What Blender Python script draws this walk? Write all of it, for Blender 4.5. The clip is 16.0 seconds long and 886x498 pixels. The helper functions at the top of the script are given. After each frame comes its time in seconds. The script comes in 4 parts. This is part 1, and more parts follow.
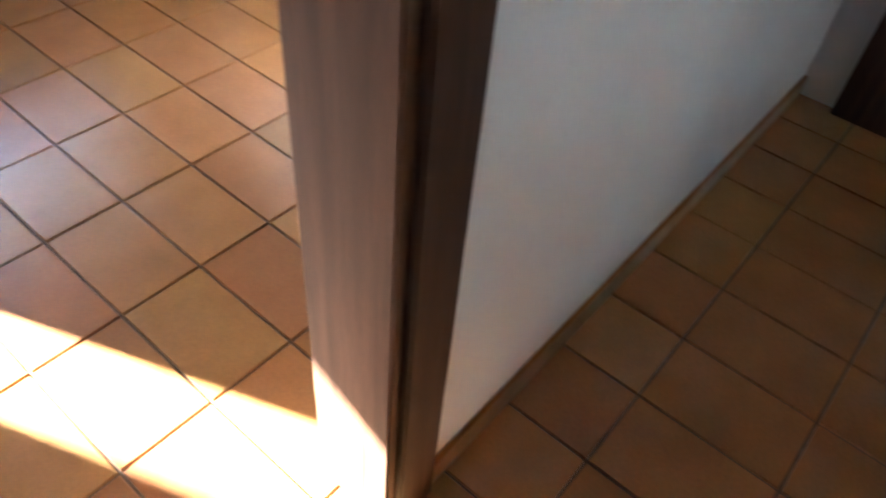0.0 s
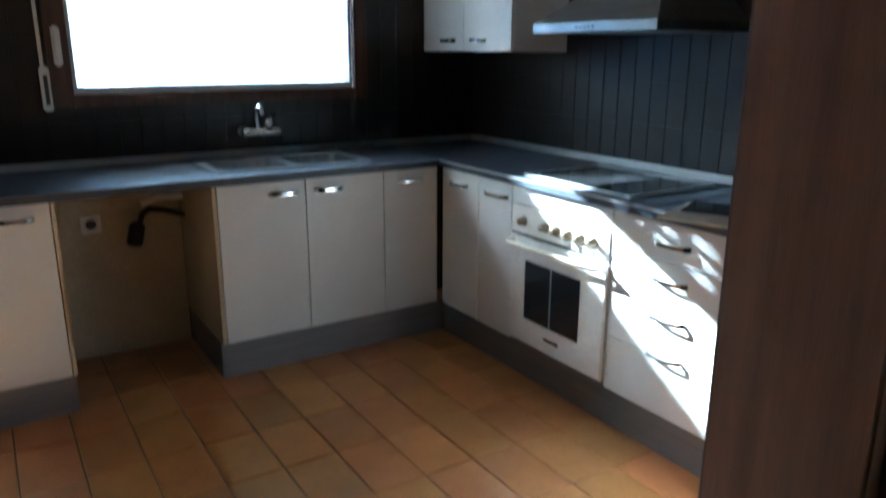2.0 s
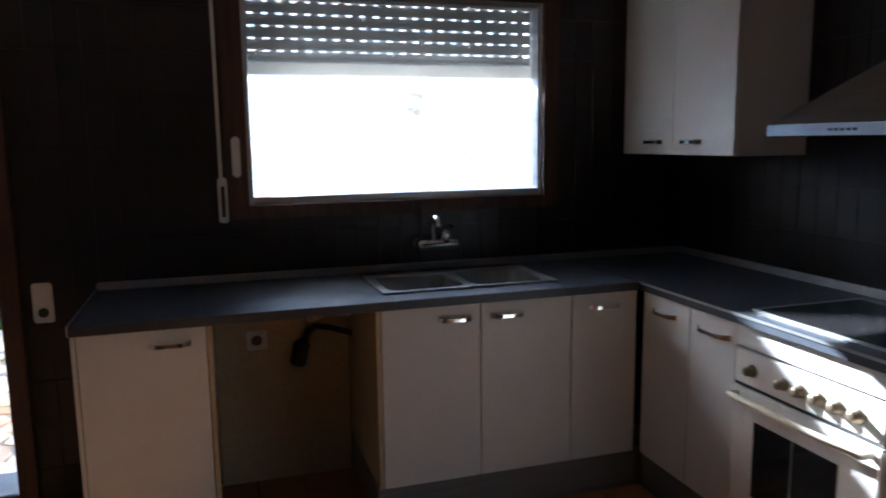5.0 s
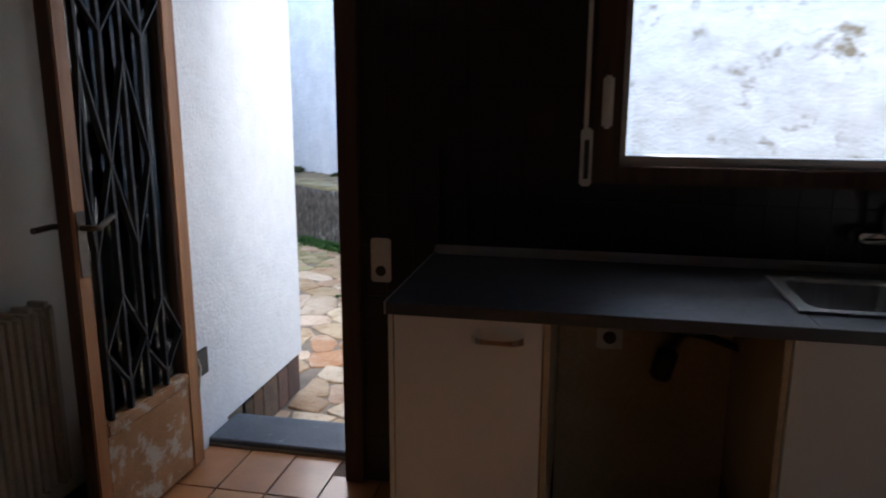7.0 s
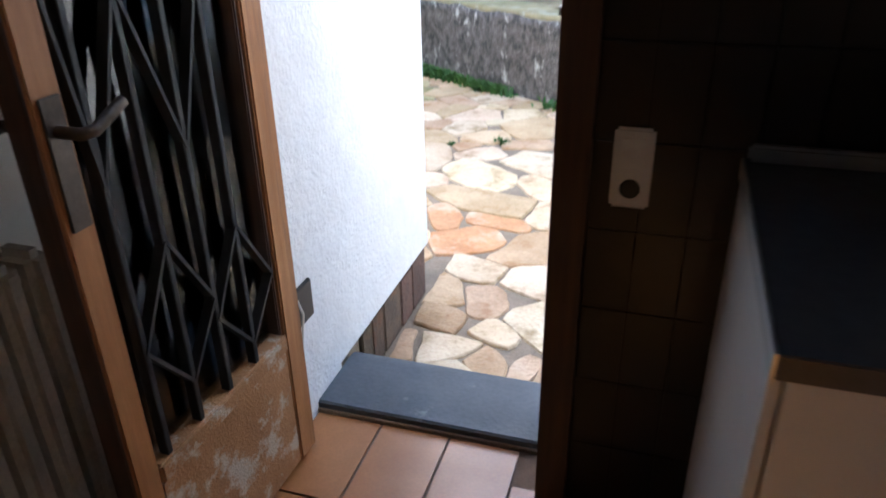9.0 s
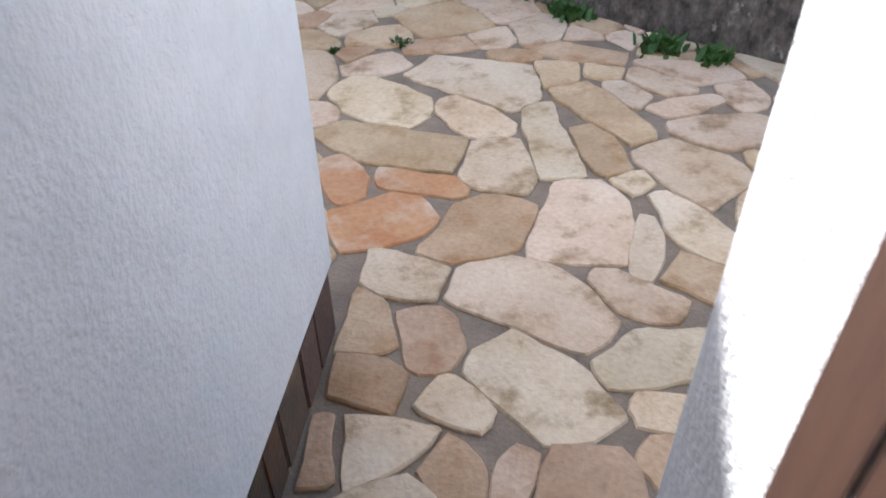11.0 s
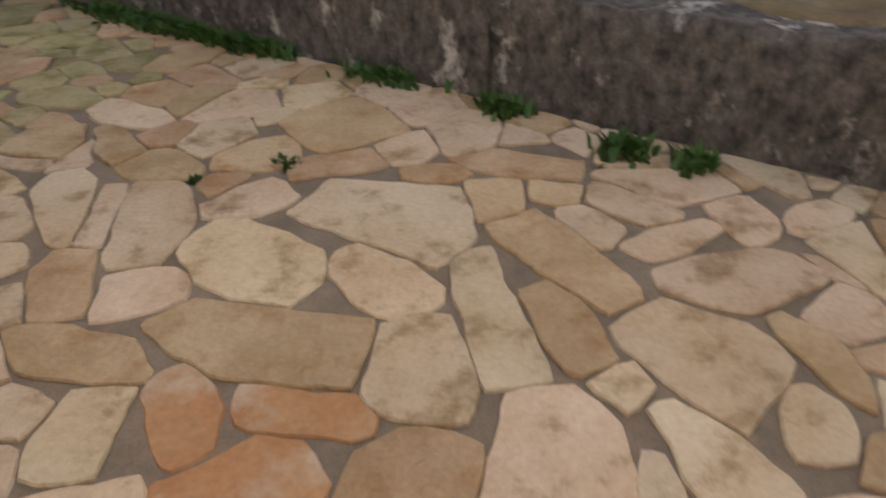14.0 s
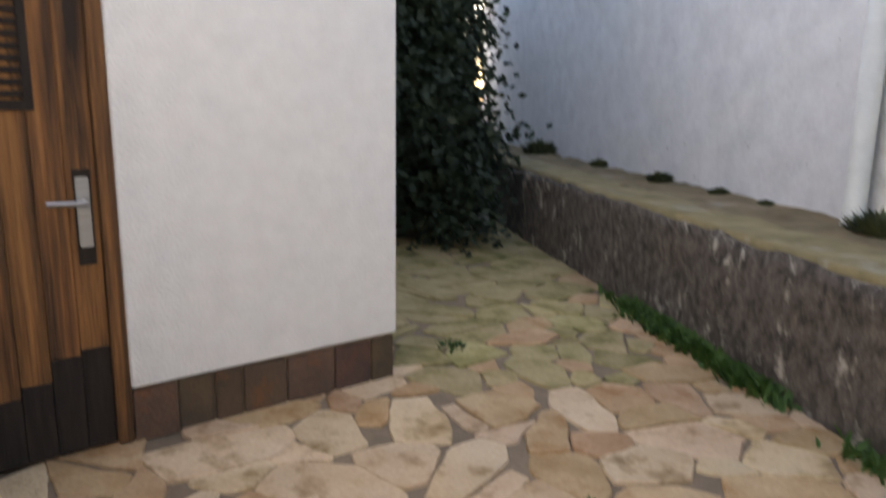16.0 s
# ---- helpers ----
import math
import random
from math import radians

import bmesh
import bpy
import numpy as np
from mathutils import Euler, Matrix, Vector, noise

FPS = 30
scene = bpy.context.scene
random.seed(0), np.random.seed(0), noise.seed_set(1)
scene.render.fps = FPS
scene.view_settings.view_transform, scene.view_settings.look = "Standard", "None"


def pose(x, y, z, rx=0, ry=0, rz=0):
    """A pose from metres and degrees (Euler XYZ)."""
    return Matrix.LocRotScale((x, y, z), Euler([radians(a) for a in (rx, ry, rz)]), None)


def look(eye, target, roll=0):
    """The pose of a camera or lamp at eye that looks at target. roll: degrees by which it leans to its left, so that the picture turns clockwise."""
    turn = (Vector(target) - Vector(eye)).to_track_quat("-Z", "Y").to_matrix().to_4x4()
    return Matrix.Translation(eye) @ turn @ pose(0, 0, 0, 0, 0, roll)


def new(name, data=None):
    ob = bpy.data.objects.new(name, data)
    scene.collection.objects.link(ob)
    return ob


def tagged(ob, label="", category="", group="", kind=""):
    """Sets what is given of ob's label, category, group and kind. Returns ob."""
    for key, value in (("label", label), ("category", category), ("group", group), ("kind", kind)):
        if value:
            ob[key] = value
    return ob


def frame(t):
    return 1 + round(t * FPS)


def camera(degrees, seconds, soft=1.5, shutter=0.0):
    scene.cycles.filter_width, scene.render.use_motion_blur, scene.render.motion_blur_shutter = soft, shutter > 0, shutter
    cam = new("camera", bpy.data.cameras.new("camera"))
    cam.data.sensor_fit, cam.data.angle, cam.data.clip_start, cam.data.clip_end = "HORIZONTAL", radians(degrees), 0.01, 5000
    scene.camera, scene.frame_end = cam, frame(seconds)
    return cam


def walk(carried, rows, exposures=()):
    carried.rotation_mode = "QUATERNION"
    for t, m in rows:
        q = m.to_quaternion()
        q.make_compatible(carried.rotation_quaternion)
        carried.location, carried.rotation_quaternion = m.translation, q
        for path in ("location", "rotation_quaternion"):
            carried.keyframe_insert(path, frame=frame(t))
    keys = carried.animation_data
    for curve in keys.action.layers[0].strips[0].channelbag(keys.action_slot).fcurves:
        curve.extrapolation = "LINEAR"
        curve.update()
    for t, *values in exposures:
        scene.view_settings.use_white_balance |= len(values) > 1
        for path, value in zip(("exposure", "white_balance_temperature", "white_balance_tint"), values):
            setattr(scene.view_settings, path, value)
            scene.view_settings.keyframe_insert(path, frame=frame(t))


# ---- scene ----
cam = camera(62.8, 16.0, soft=1.8, shutter=0.4)
PATH = [
    (0, (-2.271, -3.647, 1.238), (-1.151, -2.828, -0.203), 6.1),
    (0.5, (-2.339, -3.589, 1.264), (-1.298, -2.528, -0.074), 5.2),
    (1, (-2.387, -3.54, 1.302), (-1.399, -2.24, 0.148), 4.4),
    (1.5, (-2.432, -3.537, 1.366), (-1.453, -2.042, 0.469), 2.2),
    (2, (-2.471, -3.565, 1.401), (-1.435, -1.937, 0.876), 0.2),
    (2.5, (-2.484, -3.526, 1.506), (-1.433, -1.856, 1.176), -1.2),
    (3, (-2.501, -3.467, 1.505), (-1.36, -1.851, 1.212), -1.7),
    (3.2, (-2.464, -3.44, 1.5), (-1.321, -1.822, 1.217), -1.7),
    (5.3, (-2.227, -3.034, 1.474), (-1.758, -1.109, 1.201), -1.0),
    (5.5, (-2.222, -2.967, 1.483), (-1.82, -1.023, 1.243), -1.3),
    (6, (-2.217, -2.822, 1.479), (-1.954, -0.857, 1.217), -1.3),
    (6.5, (-2.189, -2.598, 1.473), (-2.289, -0.622, 1.18), -0.1),
    (7, (-2.191, -2.412, 1.448), (-2.578, -0.496, 1.024), 0.2),
    (7.5, (-2.311, -2.212, 1.429), (-2.798, -0.325, 0.977), 1.0),
    (8, (-2.5, -1.937, 1.432), (-3.003, -0.079, 0.89), 0.2),
    (8.5, (-2.666, -1.621, 1.387), (-3.227, 0.178, 0.717), -0.4),
    (9, (-2.856, -1.326, 1.356), (-3.392, 0.37, 0.444), -1.1),
    (9.5, (-3.065, -1.02, 1.325), (-3.376, 0.648, 0.266), -0.5),
    (9.6, (-3.108, -0.991, 1.323), (-3.367, 0.678, 0.251), 1.0),
    (9.7, (-3.118, -0.926, 1.324), (-3.376, 0.727, 0.228), 0.5),
    (11.8, (-3.363, 0.035, 1.166), (-3.441, 1.461, -0.234), -0.1),
    (12, (-3.38, 0.109, 1.161), (-3.419, 1.483, -0.292), 0.1),
    (12.5, (-3.35, 0.284, 1.142), (-3.326, 1.64, -0.329), -2.2),
    (13, (-3.327, 0.397, 1.13), (-3.193, 1.832, -0.257), -2.5),
    (13.5, (-3.288, 0.549, 1.101), (-3.159, 2.131, -0.116), -2.8),
    (14, (-3.222, 0.712, 1.069), (-3.255, 2.351, -0.076), -1.6),
    (14.5, (-3.199, 0.915, 0.999), (-3.612, 2.624, 0.046), -3.4),
    (15, (-3.18, 1.075, 1.012), (-3.941, 2.723, 0.174), -1.3),
    (15.5, (-3.084, 1.162, 1.044), (-4.226, 2.627, 0.302), 0.5),
    (16, (-3.001, 1.171, 1.055), (-4.402, 2.538, 0.647), 0.8),
]
walk(cam, [(t, look(eye, target, roll)) for t, eye, target, roll in PATH],
     exposures=[(0.0, 5.6, 5200, 0), (0.5, 4.85, 4900, -5), (1.0, 4.65, 4800, -7), (2.0, 4.9, 4600, -10), (3.0, 4.65, 4600, -10), (5.3, 3.65, 5300, 6), (6.0, 3.2, 5400, 6), (7.0, 2.6, 5800, 8), (8.0, 2.95, 5800, 7), (9.0, 3.3, 5700, 7), (9.7, 3.3, 5700, 9), (11.8, 1.55, 6000, 12), (12.5, 1.5, 6200, 12), (13.0, 1.5, 7300, 15), (13.5, 1.5, 7600, 15), (14.5, 1.42, 7900, 16), (16.0, 1.7, 7400, 14)])

# ---- world and sun ----
SUN_WAY = Vector((0.367, -0.925, -0.465)).normalized()
world = bpy.data.worlds.new("sky")
scene.world = world
world.use_nodes = True
wn, wl = world.node_tree.nodes, world.node_tree.links
sky = wn.new("ShaderNodeTexSky")
sky.sky_type = 'NISHITA'
sky.sun_disc = False
sky.sun_elevation = math.asin(-SUN_WAY.z)
sky.sun_rotation = math.atan2(-SUN_WAY.x, -SUN_WAY.y)
wl.new(sky.outputs[0], wn["Background"].inputs[0])
wn["Background"].inputs[1].default_value = 0.15
sun = new("sun", bpy.data.lights.new("sun", "SUN"))
sun.data.energy, sun.data.angle, sun.data.color = 5.0, radians(0.7), (1.0, 0.95, 0.89)
sun.matrix_world = look((-6, 12, 8), Vector((-6, 12, 8)) + SUN_WAY)


# ---- materials ----
def mat(name, base, dark=None, rough=0.5, metal=0.0, scale=6.0, fine=90.0, bump=0.1, rand=0.0, mix=0.5, stretch=(1, 1, 1), rough2=None, coat=0.0, stain=None, stain_scale=2.0, stain_from=0.55, stain_to=0.7):
    """A surface with broad variation, fine grain, relief, and stains of a second colour."""
    m = bpy.data.materials.new(name)
    m.use_nodes = True
    n, l = m.node_tree.nodes, m.node_tree.links
    b = n["Principled BSDF"]
    b.inputs["Metallic"].default_value = metal
    b.inputs["Coat Weight"].default_value = coat
    b.inputs["Coat Roughness"].default_value = 0.12
    tc = n.new("ShaderNodeTexCoord")
    mp = n.new("ShaderNodeMapping")
    mp.inputs["Scale"].default_value = stretch
    info = n.new("ShaderNodeObjectInfo")
    off = n.new("ShaderNodeVectorMath")
    off.operation = 'SCALE'
    off.inputs[0].default_value = (37.0, 91.0, 53.0)
    l.new(info.outputs["Random"], off.inputs["Scale"])
    add = n.new("ShaderNodeVectorMath")
    l.new(tc.outputs["Object"], mp.inputs[0])
    l.new(mp.outputs[0], add.inputs[0])
    l.new(off.outputs[0], add.inputs[1])
    big = n.new("ShaderNodeTexNoise")
    big.inputs["Scale"].default_value, big.inputs["Detail"].default_value, big.inputs["Roughness"].default_value = scale, 6.0, 0.6
    l.new(add.outputs[0], big.inputs["Vector"])
    small = n.new("ShaderNodeTexNoise")
    small.inputs["Scale"].default_value, small.inputs["Detail"].default_value = fine, 3.0
    l.new(add.outputs[0], small.inputs["Vector"])
    ramp = n.new("ShaderNodeMapRange")
    ramp.inputs[1].default_value, ramp.inputs[2].default_value = 0.35, 0.68
    l.new(big.outputs[0], ramp.inputs[0])
    d = dark or tuple(c * 0.8 for c in base)
    cm = n.new("ShaderNodeMix")
    cm.data_type = 'RGBA'
    cm.inputs["A"].default_value, cm.inputs["B"].default_value = (*base, 1), (*d, 1)
    l.new(ramp.outputs[0], cm.inputs["Factor"])
    col = cm.outputs["Result"]
    gr = n.new("ShaderNodeMix")
    gr.data_type, gr.blend_type = 'RGBA', 'OVERLAY'
    gr.inputs["Factor"].default_value = mix * 0.5
    l.new(col, gr.inputs["A"])
    l.new(small.outputs[0], gr.inputs["B"])
    col = gr.outputs["Result"]
    if stain:
        st = n.new("ShaderNodeTexNoise")
        st.inputs["Scale"].default_value, st.inputs["Detail"].default_value, st.inputs["Roughness"].default_value = stain_scale, 8.0, 0.68
        l.new(add.outputs[0], st.inputs["Vector"])
        sr = n.new("ShaderNodeMapRange")
        sr.inputs[1].default_value, sr.inputs[2].default_value = stain_from, stain_to
        l.new(st.outputs[0], sr.inputs[0])
        sm = n.new("ShaderNodeMix")
        sm.data_type = 'RGBA'
        sm.inputs["B"].default_value = (*stain, 1)
        l.new(sr.outputs[0], sm.inputs["Factor"])
        l.new(col, sm.inputs["A"])
        col = sm.outputs["Result"]
    if rand:
        hs = n.new("ShaderNodeHueSaturation")
        hue, val = n.new("ShaderNodeMapRange"), n.new("ShaderNodeMapRange")
        hue.inputs[3].default_value, hue.inputs[4].default_value = 0.5 - 0.03 * rand, 0.5 + 0.02 * rand
        val.inputs[3].default_value, val.inputs[4].default_value = 1 - 0.35 * rand, 1 + 0.25 * rand
        mul = n.new("ShaderNodeMath")
        mul.operation = 'MULTIPLY'
        mul.inputs[1].default_value = 7.31
        fr = n.new("ShaderNodeMath")
        fr.operation = 'FRACT'
        l.new(info.outputs["Random"], mul.inputs[0])
        l.new(mul.outputs[0], fr.inputs[0])
        l.new(info.outputs["Random"], hue.inputs[0])
        l.new(fr.outputs[0], val.inputs[0])
        l.new(hue.outputs[0], hs.inputs["Hue"])
        l.new(val.outputs[0], hs.inputs["Value"])
        hs.inputs["Saturation"].default_value = 1.08
        l.new(col, hs.inputs["Color"])
        col = hs.outputs["Color"]
    l.new(col, b.inputs["Base Color"])
    rr = n.new("ShaderNodeMapRange")
    rr.inputs[3].default_value, rr.inputs[4].default_value = rough, rough2 if rough2 is not None else min(1, rough + 0.15)
    l.new(big.outputs[0], rr.inputs[0])
    l.new(rr.outputs[0], b.inputs["Roughness"])
    if bump:
        bp = n.new("ShaderNodeBump")
        bp.inputs["Strength"].default_value, bp.inputs["Distance"].default_value = bump, 0.01
        hm = n.new("ShaderNodeMath")
        hm.operation = 'ADD'
        l.new(big.outputs[0], hm.inputs[0])
        l.new(small.outputs[0], hm.inputs[1])
        l.new(hm.outputs[0], bp.inputs["Height"])
        l.new(bp.outputs[0], b.inputs["Normal"])
    return m


def glass_mat(name, tint=(1, 1, 1), rough=0.0):
    m = bpy.data.materials.new(name)
    m.use_nodes = True
    n, l = m.node_tree.nodes, m.node_tree.links
    n.remove(n["Principled BSDF"])
    tr, gl, mx, fr = n.new("ShaderNodeBsdfTransparent"), n.new("ShaderNodeBsdfGlossy"), n.new("ShaderNodeMixShader"), n.new("ShaderNodeFresnel")
    tr.inputs[0].default_value = (*tint, 1)
    gl.inputs["Roughness"].default_value = rough
    fr.inputs[0].default_value = 1.45
    l.new(fr.outputs[0], mx.inputs[0])
    l.new(tr.outputs[0], mx.inputs[1])
    l.new(gl.outputs[0], mx.inputs[2])
    l.new(mx.outputs[0], n["Material Output"].inputs[0])
    return m


M_TERRA = mat("terracotta_tile", (0.42, 0.205, 0.085), (0.33, 0.15, 0.058), rough=0.24, rough2=0.36, scale=5, fine=140, bump=0.02, rand=0.35, mix=0.35)
M_GROUT = mat("dark_grout", (0.17, 0.105, 0.07), rough=0.9, scale=20, fine=200, bump=0.2)
M_DARKTILE = mat("dark_brown_wall_tile", (0.013, 0.0095, 0.008), (0.010, 0.0075, 0.0065), rough=0.3, rough2=0.42, scale=3, bump=0.004, rand=0.1)
M_DARKGROUT = mat("dark_wall_grout", (0.009, 0.007, 0.006), rough=0.85, bump=0.1)
M_LACQ = mat("white_cabinet_laminate", (0.57, 0.57, 0.565), (0.53, 0.53, 0.525), rough=0.34, rough2=0.45, scale=3, fine=300, bump=0.015, mix=0.1)
M_CARC = mat("beige_carcass_board", (0.42, 0.33, 0.22), (0.36, 0.28, 0.18), rough=0.6, scale=4, bump=0.05)
M_PLINTH = mat("grey_aluminium_plinth", (0.20, 0.19, 0.19), rough=0.42, metal=0.4, scale=3, fine=200, bump=0.02, stretch=(1, 1, 20))
M_COUNTER = mat("dark_blue_worktop", (0.030, 0.036, 0.050), (0.022, 0.027, 0.038), rough=0.36, rough2=0.5, scale=40, fine=500, bump=0.03, mix=0.8)
M_ALU = mat("brushed_aluminium", (0.55, 0.55, 0.55), rough=0.32, metal=1.0, scale=4, fine=300, bump=0.02, stretch=(1, 1, 12))
M_STEEL = mat("stainless_steel", (0.58, 0.58, 0.57), rough=0.24, metal=1.0, scale=5, fine=400, bump=0.02)
M_HOODSTEEL = mat("hood_steel", (0.38, 0.39, 0.39), rough=0.26, metal=1.0, scale=5, fine=400, bump=0.02, stretch=(12, 1, 1))
M_CHROME = mat("chrome", (0.75, 0.75, 0.75), rough=0.07, metal=1.0, bump=0.0)
M_DARKCHROME = mat("smoked_chrome", (0.40, 0.38, 0.36), rough=0.16, metal=1.0, bump=0.0)
M_OLDMETAL = mat("tarnished_metal", (0.12, 0.10, 0.085), rough=0.4, metal=0.9, scale=20, bump=0.1)
M_OVEN = mat("white_enamel", (0.66, 0.65, 0.63), rough=0.2, scale=3, bump=0.01, mix=0.1)
M_BLACKGLASS = mat("black_glass", (0.012, 0.012, 0.013), rough=0.05, rough2=0.1, bump=0.0, mix=0.1)
M_BLACK = mat("black_plastic", (0.015, 0.015, 0.016), rough=0.4, bump=0.03)
M_IRON = mat("black_wrought_iron", (0.008, 0.0075, 0.0075), rough=0.55, metal=0.0, scale=25, bump=0.12)
M_KNOB = mat("bronze_knob", (0.20, 0.16, 0.11), rough=0.3, metal=0.8, bump=0.0)
M_HANDLEW = mat("yellowed_plastic", (0.62, 0.57, 0.46), rough=0.35, bump=0.0)
M_WOODDARK = mat("dark_stained_wood", (0.07, 0.03, 0.015), (0.036, 0.015, 0.008), rough=0.5, scale=3, fine=40, bump=0.1, stretch=(14, 14, 0.8))
M_WOODJAMB = mat("brown_varnished_wood", (0.16, 0.066, 0.026), (0.09, 0.036, 0.014), rough=0.6, scale=2.5, fine=45, bump=0.1, stretch=(12, 12, 0.7), stain=(0.03, 0.012, 0.006), stain_scale=1.6, stain_from=0.66, stain_to=0.72)
M_WOODPINE = mat("orange_varnished_pine", (0.42, 0.19, 0.065), (0.30, 0.12, 0.035), rough=0.42, scale=2.5, fine=50, bump=0.1, stretch=(14, 14, 0.7), stain=(0.17, 0.07, 0.03), stain_scale=1.2)
M_WOODPEEL = mat("peeling_varnished_wood", (0.40, 0.20, 0.08), (0.30, 0.14, 0.05), rough=0.6, scale=3, fine=60, bump=0.3, stretch=(3, 3, 3), stain=(0.50, 0.42, 0.33), stain_scale=4, stain_from=0.52, stain_to=0.6)
M_WEATHER = mat("weathered_plank", (0.36, 0.17, 0.075), (0.085, 0.04, 0.02), rough=0.75, scale=3.2, fine=40, bump=0.4, stretch=(16, 16, 0.6), stain=(0.022, 0.014, 0.010), stain_scale=0.9, stain_from=0.46, stain_to=0.64, rand=0.3)
# rotted wood of the plank door; also colours the block of shade behind it
M_CHARSHADE = mat("rotted_wood_and_shade", (0.035, 0.024, 0.018), (0.016, 0.012, 0.01), rough=0.85, scale=3, fine=50, bump=0.5, stretch=(12, 12, 1))
M_PLASTER = mat("white_interior_plaster", (0.72, 0.71, 0.69), (0.66, 0.65, 0.63), rough=0.85, scale=2.5, fine=120, bump=0.1, mix=0.15)
M_RENDER = mat("white_exterior_render", (0.78, 0.77, 0.76), (0.72, 0.71, 0.70), rough=0.9, scale=11, fine=80, bump=0.45, mix=0.15, stain=(0.62, 0.58, 0.50), stain_scale=1.3, stain_from=0.66, stain_to=0.85)
M_NEIGH = mat("rough_whitewash", (0.74, 0.74, 0.76), (0.62, 0.62, 0.64), rough=0.95, scale=5, fine=30, bump=0.8, mix=0.4, stain=(0.30, 0.28, 0.25), stain_scale=7, stain_from=0.66, stain_to=0.74)
M_NEIGHROUGH = mat("peeling_whitewash", (0.72, 0.71, 0.70), (0.56, 0.54, 0.50), rough=0.95, scale=4, fine=26, bump=1.0, mix=0.5, stain=(0.26, 0.21, 0.14), stain_scale=3.2, stain_from=0.56, stain_to=0.68, stretch=(1, 1, 1.6))
M_OLDWALL = mat("weathered_grey_masonry", (0.155, 0.132, 0.112), (0.036, 0.03, 0.026), rough=0.95, scale=20, fine=75, bump=1.0, mix=1.0, stretch=(1, 1, 0.65), stain=(0.46, 0.42, 0.37), stain_scale=5.5, stain_from=0.57, stain_to=0.66)
M_COPING = mat("lichened_coping", (0.30, 0.235, 0.12), (0.17, 0.135, 0.06), rough=0.95, scale=5, fine=40, bump=0.6, stain=(0.36, 0.33, 0.27), stain_scale=3)
M_SOIL = mat("dry_earth", (0.25, 0.18, 0.095), (0.13, 0.09, 0.045), rough=0.95, scale=4, fine=50, bump=0.7, stain=(0.36, 0.32, 0.25), stain_scale=1.4)
M_MORTAR = mat("grey_mortar", (0.26, 0.195, 0.135), (0.18, 0.132, 0.09), rough=0.95, scale=7, fine=120, bump=0.4, stain=(0.11, 0.095, 0.06), stain_scale=2.2, stain_from=0.6, stain_to=0.75)
M_FLAG = mat("buff_flagstone", (0.55, 0.395, 0.25), (0.37, 0.235, 0.125), rough=0.72, scale=3.2, fine=60, bump=0.6, rand=0.3, mix=0.5, stain=(0.33, 0.17, 0.07), stain_scale=6, stain_from=0.52, stain_to=0.72)
M_FLAGPALE = mat("pale_flagstone", (0.67, 0.53, 0.375), (0.49, 0.345, 0.21), rough=0.72, scale=3, fine=60, bump=0.6, rand=0.35, mix=0.5, stain=(0.27, 0.175, 0.085), stain_scale=6, stain_from=0.53, stain_to=0.70)
M_FLAGORANGE = mat("orange_flagstone", (0.52, 0.31, 0.16), (0.42, 0.20, 0.085), rough=0.7, scale=5, fine=50, bump=0.25, rand=0.3, mix=0.5, stain=(0.55, 0.42, 0.29), stain_scale=4, stain_from=0.5, stain_to=0.64)
M_FLAGMOSS = mat("mossy_flagstone", (0.46, 0.37, 0.215), (0.28, 0.235, 0.10), rough=0.85, scale=4, fine=45, bump=0.35, rand=0.5, mix=0.6, stain=(0.16, 0.15, 0.05), stain_scale=4, stain_from=0.5, stain_to=0.7)
M_SKIRT = mat("rusty_slate", (0.135, 0.085, 0.055), (0.075, 0.055, 0.042), rough=0.8, scale=6, fine=60, bump=0.5, rand=0.9, stain=(0.24, 0.10, 0.04), stain_scale=5)
M_SLATE = mat("grey_slate", (0.085, 0.09, 0.098), (0.06, 0.063, 0.07), rough=0.55, scale=6, fine=70, bump=0.15, stain=(0.17, 0.17, 0.17), stain_scale=9, stain_from=0.62, stain_to=0.72)
M_PVC = mat("cream_pvc", (0.60, 0.58, 0.52), (0.55, 0.53, 0.47), rough=0.4, bump=0.02, mix=0.1)
M_SHUT = mat("grey_shutter_slat", (0.38, 0.38, 0.36), (0.34, 0.34, 0.32), rough=0.5, bump=0.02, mix=0.1)
M_WHITEPL = mat("white_plastic", (0.66, 0.65, 0.61), rough=0.35, bump=0.0, mix=0.1)
M_RAD = mat("cream_radiator_enamel", (0.46, 0.43, 0.37), rough=0.4, bump=0.03)
M_LEAF = mat("grass_leaf", (0.052, 0.11, 0.022), (0.03, 0.07, 0.014), rough=0.6, scale=8, bump=0.0, rand=0.3)
M_DRYLEAF = mat("olive_shrub_leaf", (0.075, 0.085, 0.032), (0.045, 0.055, 0.02), rough=0.7, scale=8, bump=0.0)
M_CONIFER = mat("dark_conifer_leaf", (0.016, 0.030, 0.012), (0.009, 0.018, 0.007), rough=0.65, scale=5, bump=0.0)
M_BARK = mat("tree_bark", (0.07, 0.05, 0.035), rough=0.9, scale=6, bump=0.6, stretch=(6, 6, 1))
M_STONEGREY = mat("pale_grey_stone", (0.34, 0.33, 0.34), rough=0.85, bump=0.3)
M_ROOF = mat("grey_roof_sheet", (0.10, 0.105, 0.12), rough=0.7, bump=0.2)
M_PAPER = mat("cream_paper", (0.62, 0.58, 0.48), rough=0.8, bump=0.05)
M_GLASS = glass_mat("window_glass")
M_DOORGLASS = glass_mat("old_door_glass", (0.8, 0.81, 0.8), 0.03)


